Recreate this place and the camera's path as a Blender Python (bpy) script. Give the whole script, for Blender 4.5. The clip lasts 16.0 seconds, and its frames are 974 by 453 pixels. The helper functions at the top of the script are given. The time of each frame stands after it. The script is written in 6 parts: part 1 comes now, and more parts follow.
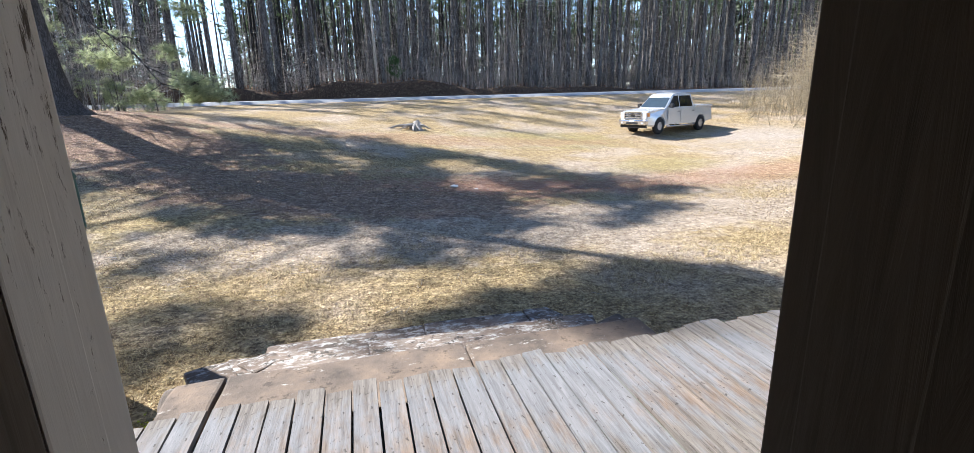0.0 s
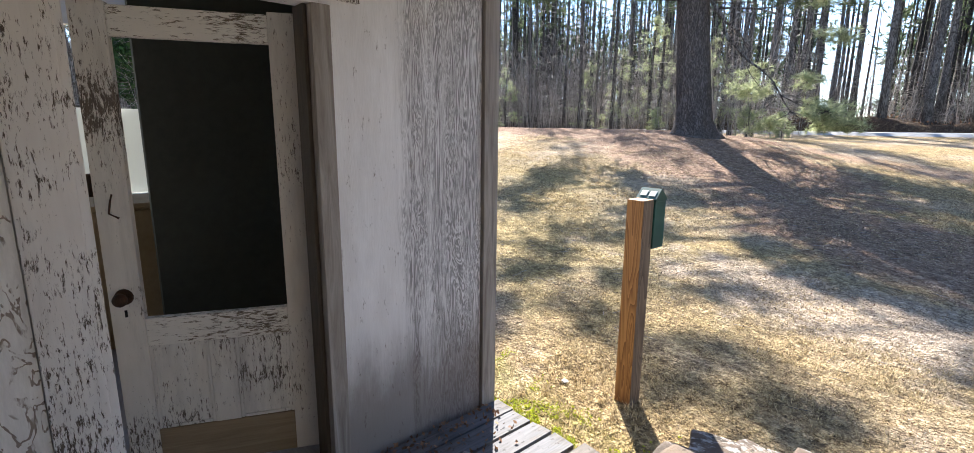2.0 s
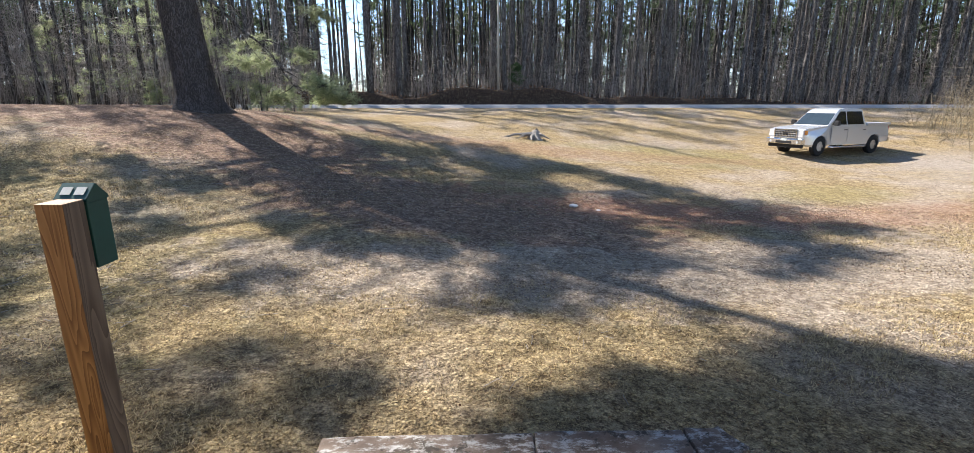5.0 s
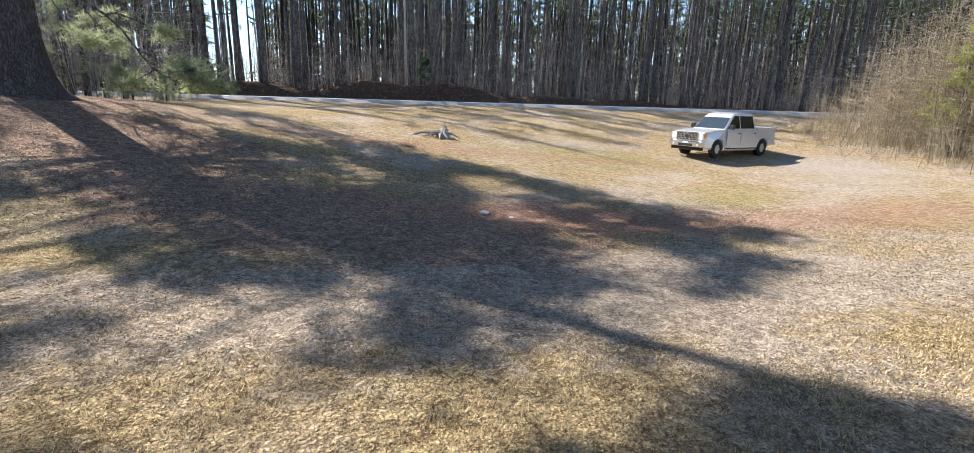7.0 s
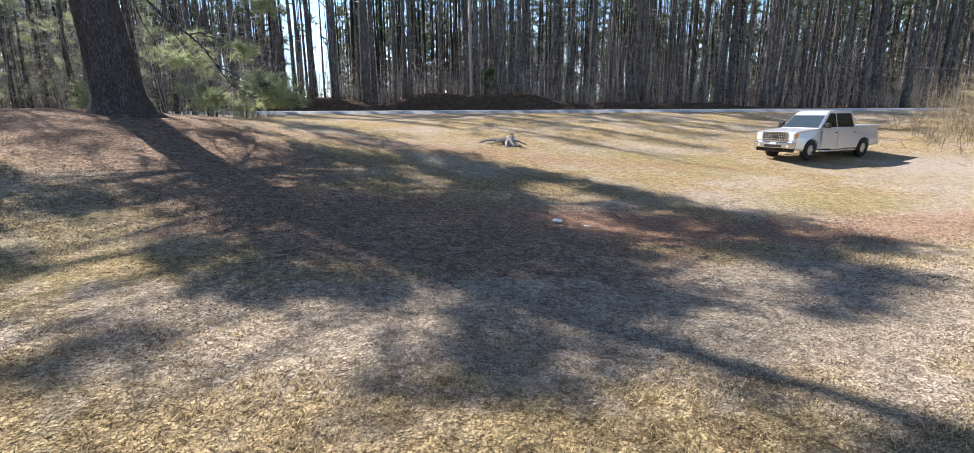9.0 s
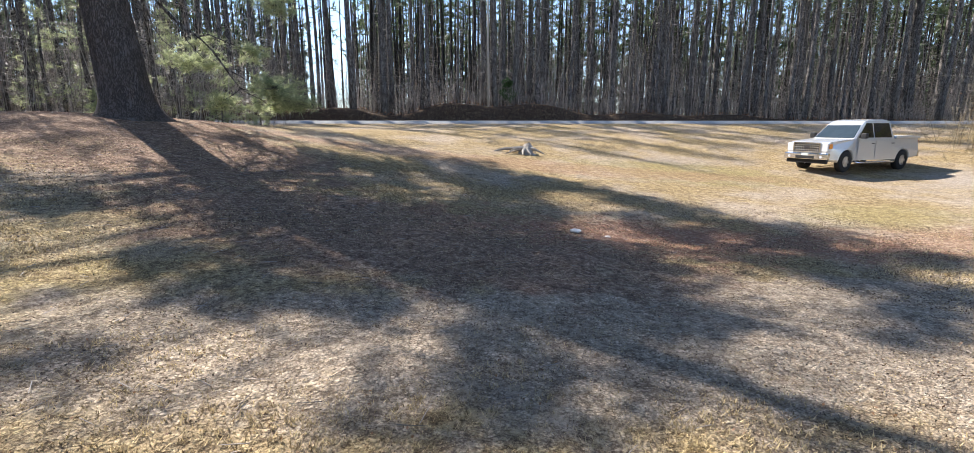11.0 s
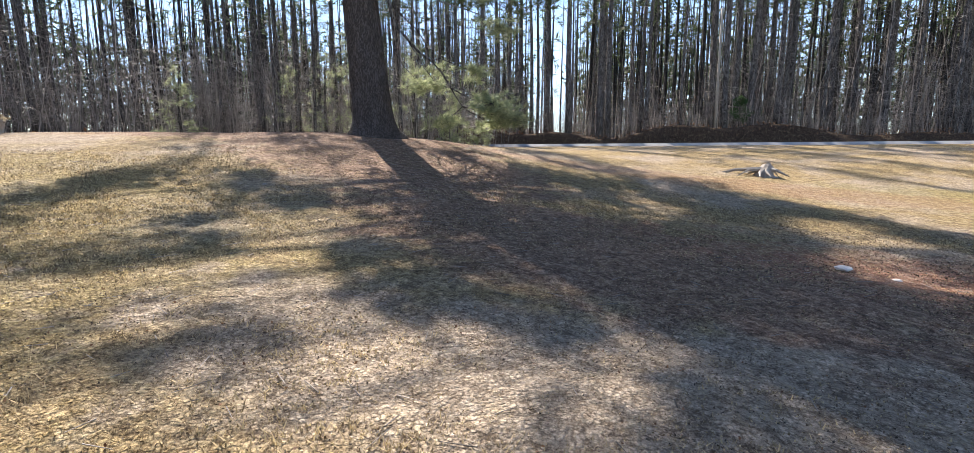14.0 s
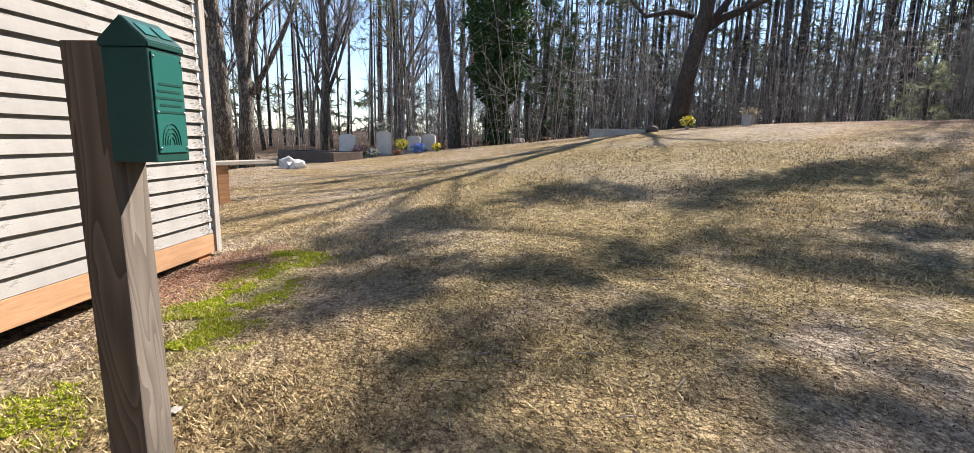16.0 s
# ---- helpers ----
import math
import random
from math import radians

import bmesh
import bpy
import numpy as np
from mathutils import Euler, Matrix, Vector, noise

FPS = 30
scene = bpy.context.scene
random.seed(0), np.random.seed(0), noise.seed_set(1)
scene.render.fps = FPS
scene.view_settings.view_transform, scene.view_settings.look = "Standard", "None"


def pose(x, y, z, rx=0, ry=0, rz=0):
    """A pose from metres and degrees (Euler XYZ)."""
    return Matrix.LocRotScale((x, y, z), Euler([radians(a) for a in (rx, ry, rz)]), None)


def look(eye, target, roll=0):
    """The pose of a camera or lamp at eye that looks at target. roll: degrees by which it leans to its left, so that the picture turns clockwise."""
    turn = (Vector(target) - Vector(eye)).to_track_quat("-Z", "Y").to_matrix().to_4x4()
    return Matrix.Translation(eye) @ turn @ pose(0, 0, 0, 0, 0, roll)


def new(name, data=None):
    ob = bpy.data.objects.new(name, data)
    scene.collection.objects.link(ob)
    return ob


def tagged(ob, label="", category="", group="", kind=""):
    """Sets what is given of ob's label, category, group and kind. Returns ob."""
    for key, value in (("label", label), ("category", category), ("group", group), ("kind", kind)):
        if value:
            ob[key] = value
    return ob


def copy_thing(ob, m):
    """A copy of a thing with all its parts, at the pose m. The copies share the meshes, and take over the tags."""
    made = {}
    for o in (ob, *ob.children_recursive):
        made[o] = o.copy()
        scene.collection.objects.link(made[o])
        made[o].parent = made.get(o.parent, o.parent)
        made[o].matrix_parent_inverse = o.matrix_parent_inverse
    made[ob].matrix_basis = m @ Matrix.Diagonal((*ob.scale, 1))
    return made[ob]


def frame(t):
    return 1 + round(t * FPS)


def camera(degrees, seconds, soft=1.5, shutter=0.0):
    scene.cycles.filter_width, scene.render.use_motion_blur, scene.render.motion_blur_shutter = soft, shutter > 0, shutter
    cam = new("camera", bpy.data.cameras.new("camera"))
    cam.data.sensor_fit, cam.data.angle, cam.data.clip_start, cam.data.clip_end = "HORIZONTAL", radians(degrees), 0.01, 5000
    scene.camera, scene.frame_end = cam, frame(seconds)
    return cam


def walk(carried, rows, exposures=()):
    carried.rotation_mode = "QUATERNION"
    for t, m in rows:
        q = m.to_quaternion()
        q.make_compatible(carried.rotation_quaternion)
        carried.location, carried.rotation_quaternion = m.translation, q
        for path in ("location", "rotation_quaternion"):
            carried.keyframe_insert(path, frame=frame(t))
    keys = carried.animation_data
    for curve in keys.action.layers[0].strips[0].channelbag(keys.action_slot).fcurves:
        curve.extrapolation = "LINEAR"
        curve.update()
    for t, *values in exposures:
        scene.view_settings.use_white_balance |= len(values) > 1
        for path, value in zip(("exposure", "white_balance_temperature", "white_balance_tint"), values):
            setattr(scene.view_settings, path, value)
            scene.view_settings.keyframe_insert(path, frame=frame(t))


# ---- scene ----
cam = camera(88.6, 16.0, soft=0.7)

PATH = [
    (0, (1.933, -2.336, 1.455), (2.409, -0.463, 0.942), -1.5),
    (0.5, (1.945, -2.186, 1.461), (1.744, -0.243, 1.029), -2.9),
    (1, (1.916, -1.996, 1.5), (1.170, -0.178, 1.121), -1.4),
    (1.5, (1.938, -1.838, 1.51), (0.736, -0.282, 1.146), 0.9),
    (2, (1.892, -1.709, 1.492), (0.425, -0.408, 1.098), 0.6),
    (2.5, (1.854, -1.618, 1.505), (0.241, -0.504, 1.105), 0.0),
    (3, (1.902, -1.506, 1.495), (0.281, -0.433, 1.027), -0.2),
    (3.5, (1.939, -1.417, 1.465), (0.471, -0.179, 0.906), 0.2),
    (4, (2.052, -1.361, 1.468), (1.072, 0.287, 0.897), 1.4),
    (4.5, (2.105, -1.247, 1.456), (1.723, 0.645, 0.933), 0.9),
    (5, (2.006, -0.966, 1.456), (2.056, 0.975, 0.978), -0.0),
    (7.5, (2.297, 0.463, 1.412), (2.696, 2.362, 0.927), 1.7),
    (8, (2.293, 0.578, 1.408), (2.61, 2.493, 0.927), 1.3),
    (8.5, (2.244, 0.685, 1.32), (2.461, 2.617, 0.851), 0.3),
    (9, (2.206, 0.88, 1.254), (2.352, 2.824, 0.807), -0.3),
    (11.5, (2.359, 1.718, 0.947), (2.436, 3.68, 0.563), -0.0),
    (12, (2.358, 1.887, 0.883), (2.5, 3.848, 0.517), -0.0),
    (12.5, (2.297, 2.072, 0.843), (2.451, 4.038, 0.51), -0.6),
    (13, (2.386, 2.223, 0.769), (2.492, 4.195, 0.453), -1.2),
    (13.5, (2.37, 2.304, 0.759), (2.072, 4.26, 0.466), -0.3),
    (14, (2.25, 2.485, 0.665), (1.521, 4.326, 0.38), -0.0),
    (14.5, (2.018, 2.774, 0.599), (0.804, 4.331, 0.281), 1.7),
    (15, (1.816, 3.029, 0.599), (0.194, 4.134, 0.215), 3.3),
    (15.5, (1.561, 3.115, 0.634), (-0.297, 3.735, 0.228), 2.6),
    (16, (1.542, 2.925, 0.70), (-0.424, 2.826, 0.348), 1.1),
]
walk(cam, [(t, look(eye, target, roll)) for t, eye, target, roll in PATH],
     [(0.0, 1.88, 6000, 11), (0.5, 1.72, 6050, 12), (1.0, 1.95, 6150, 12), (1.7, 2.25, 6350, 12), (3.3, 2.2, 6500, 13), (4.5, 1.54, 6400, 12), (9.0, 1.54, 6400, 12), (13.0, 1.7, 6700, 13), (14.5, 1.6, 6800, 14), (15.5, 1.52, 6850, 14), (16.0, 1.27, 6750, 14)])

# ---- world, sun ----
SUN_AZ = Vector((-0.73, 0.685, 0)).normalized()      # toward the sun, on plan
SUN_EL = radians(42)
world = bpy.data.worlds.new("sky")
world.use_nodes = True
scene.world = world
wn = world.node_tree
sky = wn.nodes.new("ShaderNodeTexSky")
sky.sky_type, sky.sun_disc = "NISHITA", False
sky.sun_elevation, sky.sun_rotation = SUN_EL, math.atan2(SUN_AZ.x, SUN_AZ.y)
sky.air_density, sky.dust_density, sky.ozone_density = 1.0, 0.0, 1.5
sky.altitude = 1800
wn.links.new(sky.outputs[0], wn.nodes["Background"].inputs[0])
wn.nodes["Background"].inputs[1].default_value = 0.10
sun_data = bpy.data.lights.new("sun", "SUN")
sun_data.energy, sun_data.angle, sun_data.color = 5.0, radians(0.6), (1.0, 0.95, 0.87)
sun = new("sun", sun_data)
to_sun = SUN_AZ * math.cos(SUN_EL) + Vector((0, 0, math.sin(SUN_EL)))
sun.matrix_world = look(to_sun * 60, (0, 0, 0))

# ---- materials ----


class Mat:
    """A small builder of node materials."""

    def __init__(self, name, rough=0.8, metal=0.0, spec=0.3):
        self.m = bpy.data.materials.new(name)
        self.m.use_nodes = True
        self.t = self.m.node_tree
        self.b = self.t.nodes["Principled BSDF"]
        self.b.inputs["Roughness"].default_value = rough
        self.b.inputs["Metallic"].default_value = metal
        self.b.inputs["Specular IOR Level"].default_value = spec

    def n(self, kind, **kw):
        node = self.t.nodes.new("ShaderNode" + kind)
        for k, v in kw.items():
            node.inputs[k].default_value = v
        return node

    def l(self, a, b):
        self.t.links.new(a, b)

    def coords(self, stretch=(1, 1, 1), kind="Object"):
        tc = self.n("TexCoord")
        mp = self.n("Mapping")
        mp.inputs["Scale"].default_value = stretch
        self.l(tc.outputs[kind], mp.inputs[0])
        return mp.outputs[0]

    def noise(self, co, scale, detail=5, rough=0.6, dist=0.0):
        nz = self.n("TexNoise", Scale=scale, Detail=detail, Roughness=rough, Distortion=dist)
        self.l(co, nz.inputs["Vector"])
        return nz.outputs["Fac"]

    def ramp(self, fac, stops):
        r = self.n("ValToRGB")
        e = r.color_ramp.elements
        while len(e) < len(stops):
            e.new(0.5)
        for el, (p, c) in zip(e, stops):
            el.position, el.color = p, (*c, 1) if len(c) == 3 else (c[0], c[0], c[0], 1)
        self.l(fac, r.inputs[0])
        return r.outputs[0]

    def mix(self, fac, a, b, blend="MIX"):
        mx = self.n("Mix")
        mx.data_type, mx.blend_type = "RGBA", blend
        for v, i in ((fac, 0), (a, 6), (b, 7)):
            if hasattr(v, "is_output"):
                self.l(v, mx.inputs[i])
            elif i == 0:
                mx.inputs[0].default_value = v
            else:
                mx.inputs[i].default_value = (*v, 1)
        return mx.outputs[2]

    def math(self, op, a, b=0.0):
        mt = self.n("Math")
        mt.operation = op
        for v, i in ((a, 0), (b, 1)):
            if hasattr(v, "is_output"):
                self.l(v, mt.inputs[i])
            else:
                mt.inputs[i].default_value = v
        return mt.outputs[0]

    def step(self, v, lo, hi):
        mr = self.n("MapRange")
        mr.interpolation_type = "SMOOTHSTEP"
        mr.inputs[1].default_value, mr.inputs[2].default_value = lo, hi
        self.l(v, mr.inputs[0])
        return mr.outputs[0]

    def out(self, colour=None, bump=None, strength=0.3, dist=0.01, rough=None):
        if colour is not None:
            self.l(colour, self.b.inputs["Base Color"])
        if bump is not None:
            bp = self.n("Bump", Strength=strength, Distance=dist)
            self.l(bump, bp.inputs["Height"])
            self.l(bp.outputs[0], self.b.inputs["Normal"])
        if rough is not None:
            self.l(rough, self.b.inputs["Roughness"])
        return self.m


def plain(name, c1, c2, scale=6, rough=0.8, metal=0.0, bump=0.15, stretch=(1, 1, 1), fine=8, spec=0.3, dist=0.006):
    """Two-scale mottled surface."""
    m = Mat(name, rough, metal, spec)
    co = m.coords(stretch)
    a, b = m.noise(co, scale), m.noise(co, scale * fine, 4, 0.7)
    mixed = m.math("ADD", m.math("MULTIPLY", a, 0.6), m.math("MULTIPLY", b, 0.4))
    info = m.n("ObjectInfo")
    mixed = m.math("ADD", mixed, m.math("MULTIPLY", m.math("SUBTRACT", info.outputs["Random"], 0.5), 0.12))
    return m.out(m.ramp(mixed, [(0.3, c1), (0.7, c2)]), b, bump, dist)


def painted_wood(name, paint, paint2, bare, along, peel=0.52, dirt=0.0, soft=0.03):
    """Old paint flaking off weathered boards; along: axis of the grain."""
    m = Mat(name, 0.75, 0, 0.25)
    st = [14.0, 14.0, 14.0]
    st[along] = 1.2
    co = m.coords(tuple(st))
    co2 = m.coords((1, 1, 1))
    grain = m.noise(co, 2.6, 6, 0.7, 0.4)
    big = m.noise(co2, 1.7, 4, 0.6)
    mid = m.noise(co, 0.9, 5, 0.65, 0.6)
    fleck = m.noise(m.coords(tuple(s * 0.9 + 2 for s in st)), 7.0, 8, 0.8)
    mask = m.step(m.math("ADD", m.math("MULTIPLY", big, 0.45), m.math("MULTIPLY", fleck, 0.55)), peel, peel + soft)
    coat = m.ramp(m.math("ADD", m.math("MULTIPLY", big, 0.7), m.math("MULTIPLY", mid, 0.3)), [(0.3, paint2), (0.65, paint)])
    inf = m.n("ObjectInfo")
    coat = m.mix(m.math("MULTIPLY", m.math("ADD", inf.outputs["Random"], m.step(grain, 0.5, 0.75)), 0.22), coat, paint2)
    wood = m.ramp(grain, [(0.3, tuple(c * 0.45 for c in bare)), (0.7, bare)])
    col = m.mix(mask, coat, wood)
    if dirt:
        sep = m.n("SeparateXYZ")
        m.l(co2, sep.inputs[0])
        streak = m.noise(m.coords((3.2, 3.2, 0.45)), 1.6, 7, 0.75)
        col = m.mix(m.math("MULTIPLY", m.step(streak, 0.45, 0.72), dirt), col, (0.22, 0.205, 0.195))
    hgt = m.math("ADD", m.math("MULTIPLY", grain, 0.5), m.math("MULTIPLY", m.math("SUBTRACT", 1.0, mask), 0.6))
    return m.out(col, hgt, 0.55, 0.004)


def wood(name, c1, c2, along, scale=3.0, rough=0.75, rings=0.0, rnd=0.25):
    m = Mat(name, rough, 0, 0.25)
    st = [9.0, 9.0, 9.0]
    st[along] = 0.7
    info = m.n("ObjectInfo")
    tc, mp = m.n("TexCoord"), m.n("Mapping")
    mp.inputs["Scale"].default_value = tuple(st)
    m.l(tc.outputs["Object"], mp.inputs[0])
    cmb = m.n("CombineXYZ")
    for i in range(3):
        m.l(m.math("MULTIPLY", info.outputs["Random"], 37.0), cmb.inputs[i])
    m.l(cmb.outputs[0], mp.inputs["Location"])
    g = m.noise(mp.outputs[0], scale, 6, 0.7, 0.8)
    st2 = [2.2, 2.2, 2.2]
    st2[along] = 0.8
    stain = m.noise(m.coords(tuple(st2)), 1.3, 4, 0.6)
    v = g
    if rings:
        fig = [5.0, 5.0, 5.0]
        fig[along] = 0.55
        low = m.noise(m.coords(tuple(fig)), 1.3, 2, 0.45, 0.6)
        saw = m.math("FRACT", m.math("MULTIPLY", low, 15.0))
        v = m.math("ADD", m.math("MULTIPLY", g, 1 - rings), m.math("MULTIPLY", saw, rings))
    v = m.math("ADD", v, m.math("MULTIPLY", m.math("SUBTRACT", info.outputs["Random"], 0.5), rnd))
    v = m.math("ADD", m.math("MULTIPLY", v, 0.75), m.math("MULTIPLY", stain, 0.25))
    return m.out(m.ramp(v, [(0.28, c1), (0.68, c2)]), g, 0.5, 0.004)


def weathered_plywood():
    """Thin old white paint on plywood, worn to the grey wavy grain on the rain side."""
    m = Mat("old_white_paint", 0.8, 0, 0.2)
    co = m.coords()
    sep = m.n("SeparateXYZ")
    m.l(co, sep.inputs[0])
    swirl = m.noise(m.coords((7, 7, 0.75)), 2.2, 4, 0.55, 1.6)
    waves = m.math("ABSOLUTE", m.math("SUBTRACT", m.math("FRACT", m.math("MULTIPLY", swirl, 13.0)), 0.5))
    fibre = m.noise(m.coords((60, 60, 3.0)), 2.0, 5, 0.7)
    blotch = m.noise(m.coords((2.2, 2.2, 0.7)), 1.5, 6, 0.7)
    fleck = m.noise(m.coords((34, 34, 9)), 1.0, 6, 0.8)
    upright = m.noise(m.coords((5, 5, 0.3)), 1.4, 5, 0.65)
    rain = m.step(m.math("ADD", sep.outputs[1], m.math("MULTIPLY", upright, 1.1)), 0.02, 0.24)
    coat = m.ramp(blotch, [(0.3, (0.66, 0.645, 0.63)), (0.65, (0.84, 0.84, 0.835))])
    grey = m.ramp(m.math("ADD", m.math("MULTIPLY", waves, 0.9), m.math("MULTIPLY", fibre, 0.6)), [(0.25, (0.12, 0.115, 0.115)), (0.5, (0.33, 0.32, 0.32)), (0.8, (0.66, 0.65, 0.65))])
    wornness = m.math("MULTIPLY", rain, m.math("MAXIMUM", 0.42, m.step(m.math("ADD", m.math("MULTIPLY", waves, 0.55), m.math("MULTIPLY", fibre, 0.6)), 0.68, 0.38)))
    col = m.mix(m.math("MULTIPLY", wornness, 0.85), coat, grey)
    col = m.mix(m.math("MULTIPLY", m.step(fleck, 0.60, 0.65), 0.75), col, (0.20, 0.17, 0.15))
    splash = m.math("SUBTRACT", m.math("MULTIPLY", m.math("ADD", blotch, m.math("MULTIPLY", upright, 0.4)), 0.95), sep.outputs[2])
    col = m.mix(m.math("MULTIPLY", m.step(splash, -0.05, 0.5), 0.8), col, (0.15, 0.122, 0.105))
    hgt = m.math("ADD", m.math("MULTIPLY", fibre, 0.4), m.math("MULTIPLY", waves, 0.3))
    return m.out(col, hgt, 0.5, 0.003)


def cracked_paint():
    """Thick cream paint that has cracked into curling loops."""
    m = Mat("cracked_cream_paint", 0.65, 0, 0.3)
    a = m.noise(m.coords((9, 9, 5)), 1.6, 3, 0.5, 0.8)
    b = m.noise(m.coords((3, 3, 2)), 2.0, 4, 0.6)
    fine = m.noise(m.coords((40, 40, 8)), 1.5, 5, 0.7)
    line = m.step(m.math("ABSOLUTE", m.math("SUBTRACT", m.math("FRACT", m.math("MULTIPLY", a, 5.0)), 0.5)), 0.16, 0.07)
    crack = m.math("MULTIPLY", line, m.step(m.math("ADD", b, m.math("MULTIPLY", fine, 0.5)), 0.68, 0.78))
    coat = m.ramp(fine, [(0.3, (0.68, 0.67, 0.64)), (0.7, (0.84, 0.83, 0.80))])
    col = m.mix(m.math("MULTIPLY", crack, 0.9), coat, (0.24, 0.19, 0.15))
    return m.out(col, m.math("SUBTRACT", m.math("MULTIPLY", fine, 0.2), crack), 0.6, 0.003)


WALL_PAINT = weathered_plywood()
CRACKED = cracked_paint()
PEELING = painted_wood("peeling_cream_paint", (0.82, 0.81, 0.78), (0.66, 0.63, 0.59), (0.15, 0.12, 0.095), 2, 0.522, 0.3)
DOOR_PAINT = painted_wood("door_paint", (0.80, 0.77, 0.71), (0.60, 0.55, 0.49), (0.17, 0.13, 0.10), 2, 0.535, 0.35)
PANEL_PAINT = painted_wood("flaking_panel_paint", (0.78, 0.75, 0.69), (0.62, 0.57, 0.50), (0.17, 0.13, 0.10), 2, 0.525, 0.4)
RAIL_PAINT = painted_wood("flaking_rail_paint", (0.80, 0.77, 0.70), (0.66, 0.61, 0.54), (0.22, 0.17, 0.12), 0, 0.52, 0.1)
SIDING = painted_wood("whitewashed_siding", (0.42, 0.41, 0.39), (0.24, 0.23, 0.215), (0.14, 0.12, 0.10), 0, 0.525, 0.35, 0.10)
SILL_WOOD = wood("orange_sill_wood", (0.26, 0.13, 0.06), (0.50, 0.30, 0.17), 0)
GREY_WOOD = wood("grey_weathered_wood", (0.17, 0.145, 0.12), (0.44, 0.40, 0.35), 0)
CORNER_WOOD = wood("grey_upright_wood", (0.17, 0.145, 0.125), (0.46, 0.43, 0.39), 2)


def worn_deck():
    """Planks with thin bluish-white paint worn through to grey and brown wood."""
    m = Mat("deck_plank_wood", 0.8, 0, 0.2)
    info = m.n("ObjectInfo")
    tc, mp = m.n("TexCoord"), m.n("Mapping")
    m.l(tc.outputs["Object"], mp.inputs[0])
    cmb = m.n("CombineXYZ")
    for i in range(3):
        m.l(m.math("MULTIPLY", info.outputs["Random"], 41.0), cmb.inputs[i])
    m.l(cmb.outputs[0], mp.inputs["Location"])
    mp.inputs["Scale"].default_value = (16, 1.0, 16)
    grain = m.noise(mp.outputs[0], 3.2, 7, 0.75, 0.5)
    wide = m.noise(m.coords((2.5, 1.1, 2.5)), 1.6, 5, 0.65)
    streak = m.noise(mp.outputs[0], 0.8, 5, 0.7, 0.4)
    stain = m.noise(m.coords((1, 1, 1)), 0.9, 4, 0.6)
    bare = m.ramp(grain, [(0.32, (0.05, 0.042, 0.036)), (0.5, (0.125, 0.112, 0.10)), (0.7, (0.18, 0.16, 0.14))])
    brown = m.ramp(grain, [(0.3, (0.06, 0.04, 0.026)), (0.7, (0.21, 0.145, 0.10))])
    bare = m.mix(m.math("MULTIPLY", m.step(stain, 0.52, 0.68), 0.7), bare, brown)
    coat = m.ramp(grain, [(0.35, (0.105, 0.11, 0.118)), (0.65, (0.17, 0.178, 0.195))])
    left = m.math("ADD", m.math("MULTIPLY", wide, 0.72), m.math("MULTIPLY", streak, 0.28))
    left = m.math("ADD", left, m.math("MULTIPLY", m.math("SUBTRACT", info.outputs["Random"], 0.5), 0.10))
    col = m.mix(m.math("MULTIPLY", m.step(left, 0.42, 0.58), 0.8), bare, coat)
    speck = m.noise(m.coords((1, 0.6, 1)), 42, 3, 0.6)
    col = m.mix(m.math("MULTIPLY", m.step(speck, 0.62, 0.70), 0.8), col, (0.03, 0.025, 0.022))
    return m.out(col, grain, 0.6, 0.004)


DECK_WOOD = worn_deck()
KICK_WOOD = wood("bare_kick_board", (0.20, 0.14, 0.08), (0.36, 0.28, 0.18), 0)
POST_WOOD = wood("pine_post_wood", (0.13, 0.06, 0.024), (0.33, 0.175, 0.07), 2, 1.2, 0.65, 0.5, 0.0)
# weathered grey, with the face's dimness put into the colour too
POST_GREY = wood("weathered_dim_post_wood", (0.085, 0.068, 0.055), (0.24, 0.205, 0.17), 2, 1.2, 0.8, 0.3, 0.0)
# +x face: turned from the sun, its shade put into the wood colour
POST_BROWN = wood("shaded_side_post_wood", (0.085, 0.058, 0.038), (0.23, 0.165, 0.11), 2, 1.2, 0.75, 0.4, 0.0)
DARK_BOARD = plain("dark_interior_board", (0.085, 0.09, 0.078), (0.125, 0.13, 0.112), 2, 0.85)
# dark doorway wood, with the shade of the unlit inside put into its colour
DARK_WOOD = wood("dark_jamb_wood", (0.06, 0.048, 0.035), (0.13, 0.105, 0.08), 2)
INNER_WHITE = plain("inner_white_wall", (0.74, 0.76, 0.74), (0.84, 0.85, 0.83), 2, 0.8)
TAN_BOARD = plain("tan_hardboard", (0.36, 0.25, 0.13), (0.50, 0.37, 0.22), 2, 0.8)
BROWN_WOOD = plain("brown_chair_wood", (0.06, 0.035, 0.02), (0.12, 0.07, 0.04), 5, 0.5)
BROWN_STEP = Mat("brown_stained_concrete", 0.9)
_c = BROWN_STEP.coords()
_a, _b2, _d = BROWN_STEP.noise(_c, 2.6, 6, 0.65), BROWN_STEP.noise(_c, 12, 6, 0.75), BROWN_STEP.noise(BROWN_STEP.coords((0.8, 1.7, 1.7)), 8.0, 8, 0.8)
_col = BROWN_STEP.ramp(_a, [(0.35, (0.055, 0.045, 0.037)), (0.5, (0.105, 0.082, 0.065)), (0.68, (0.17, 0.125, 0.09))])
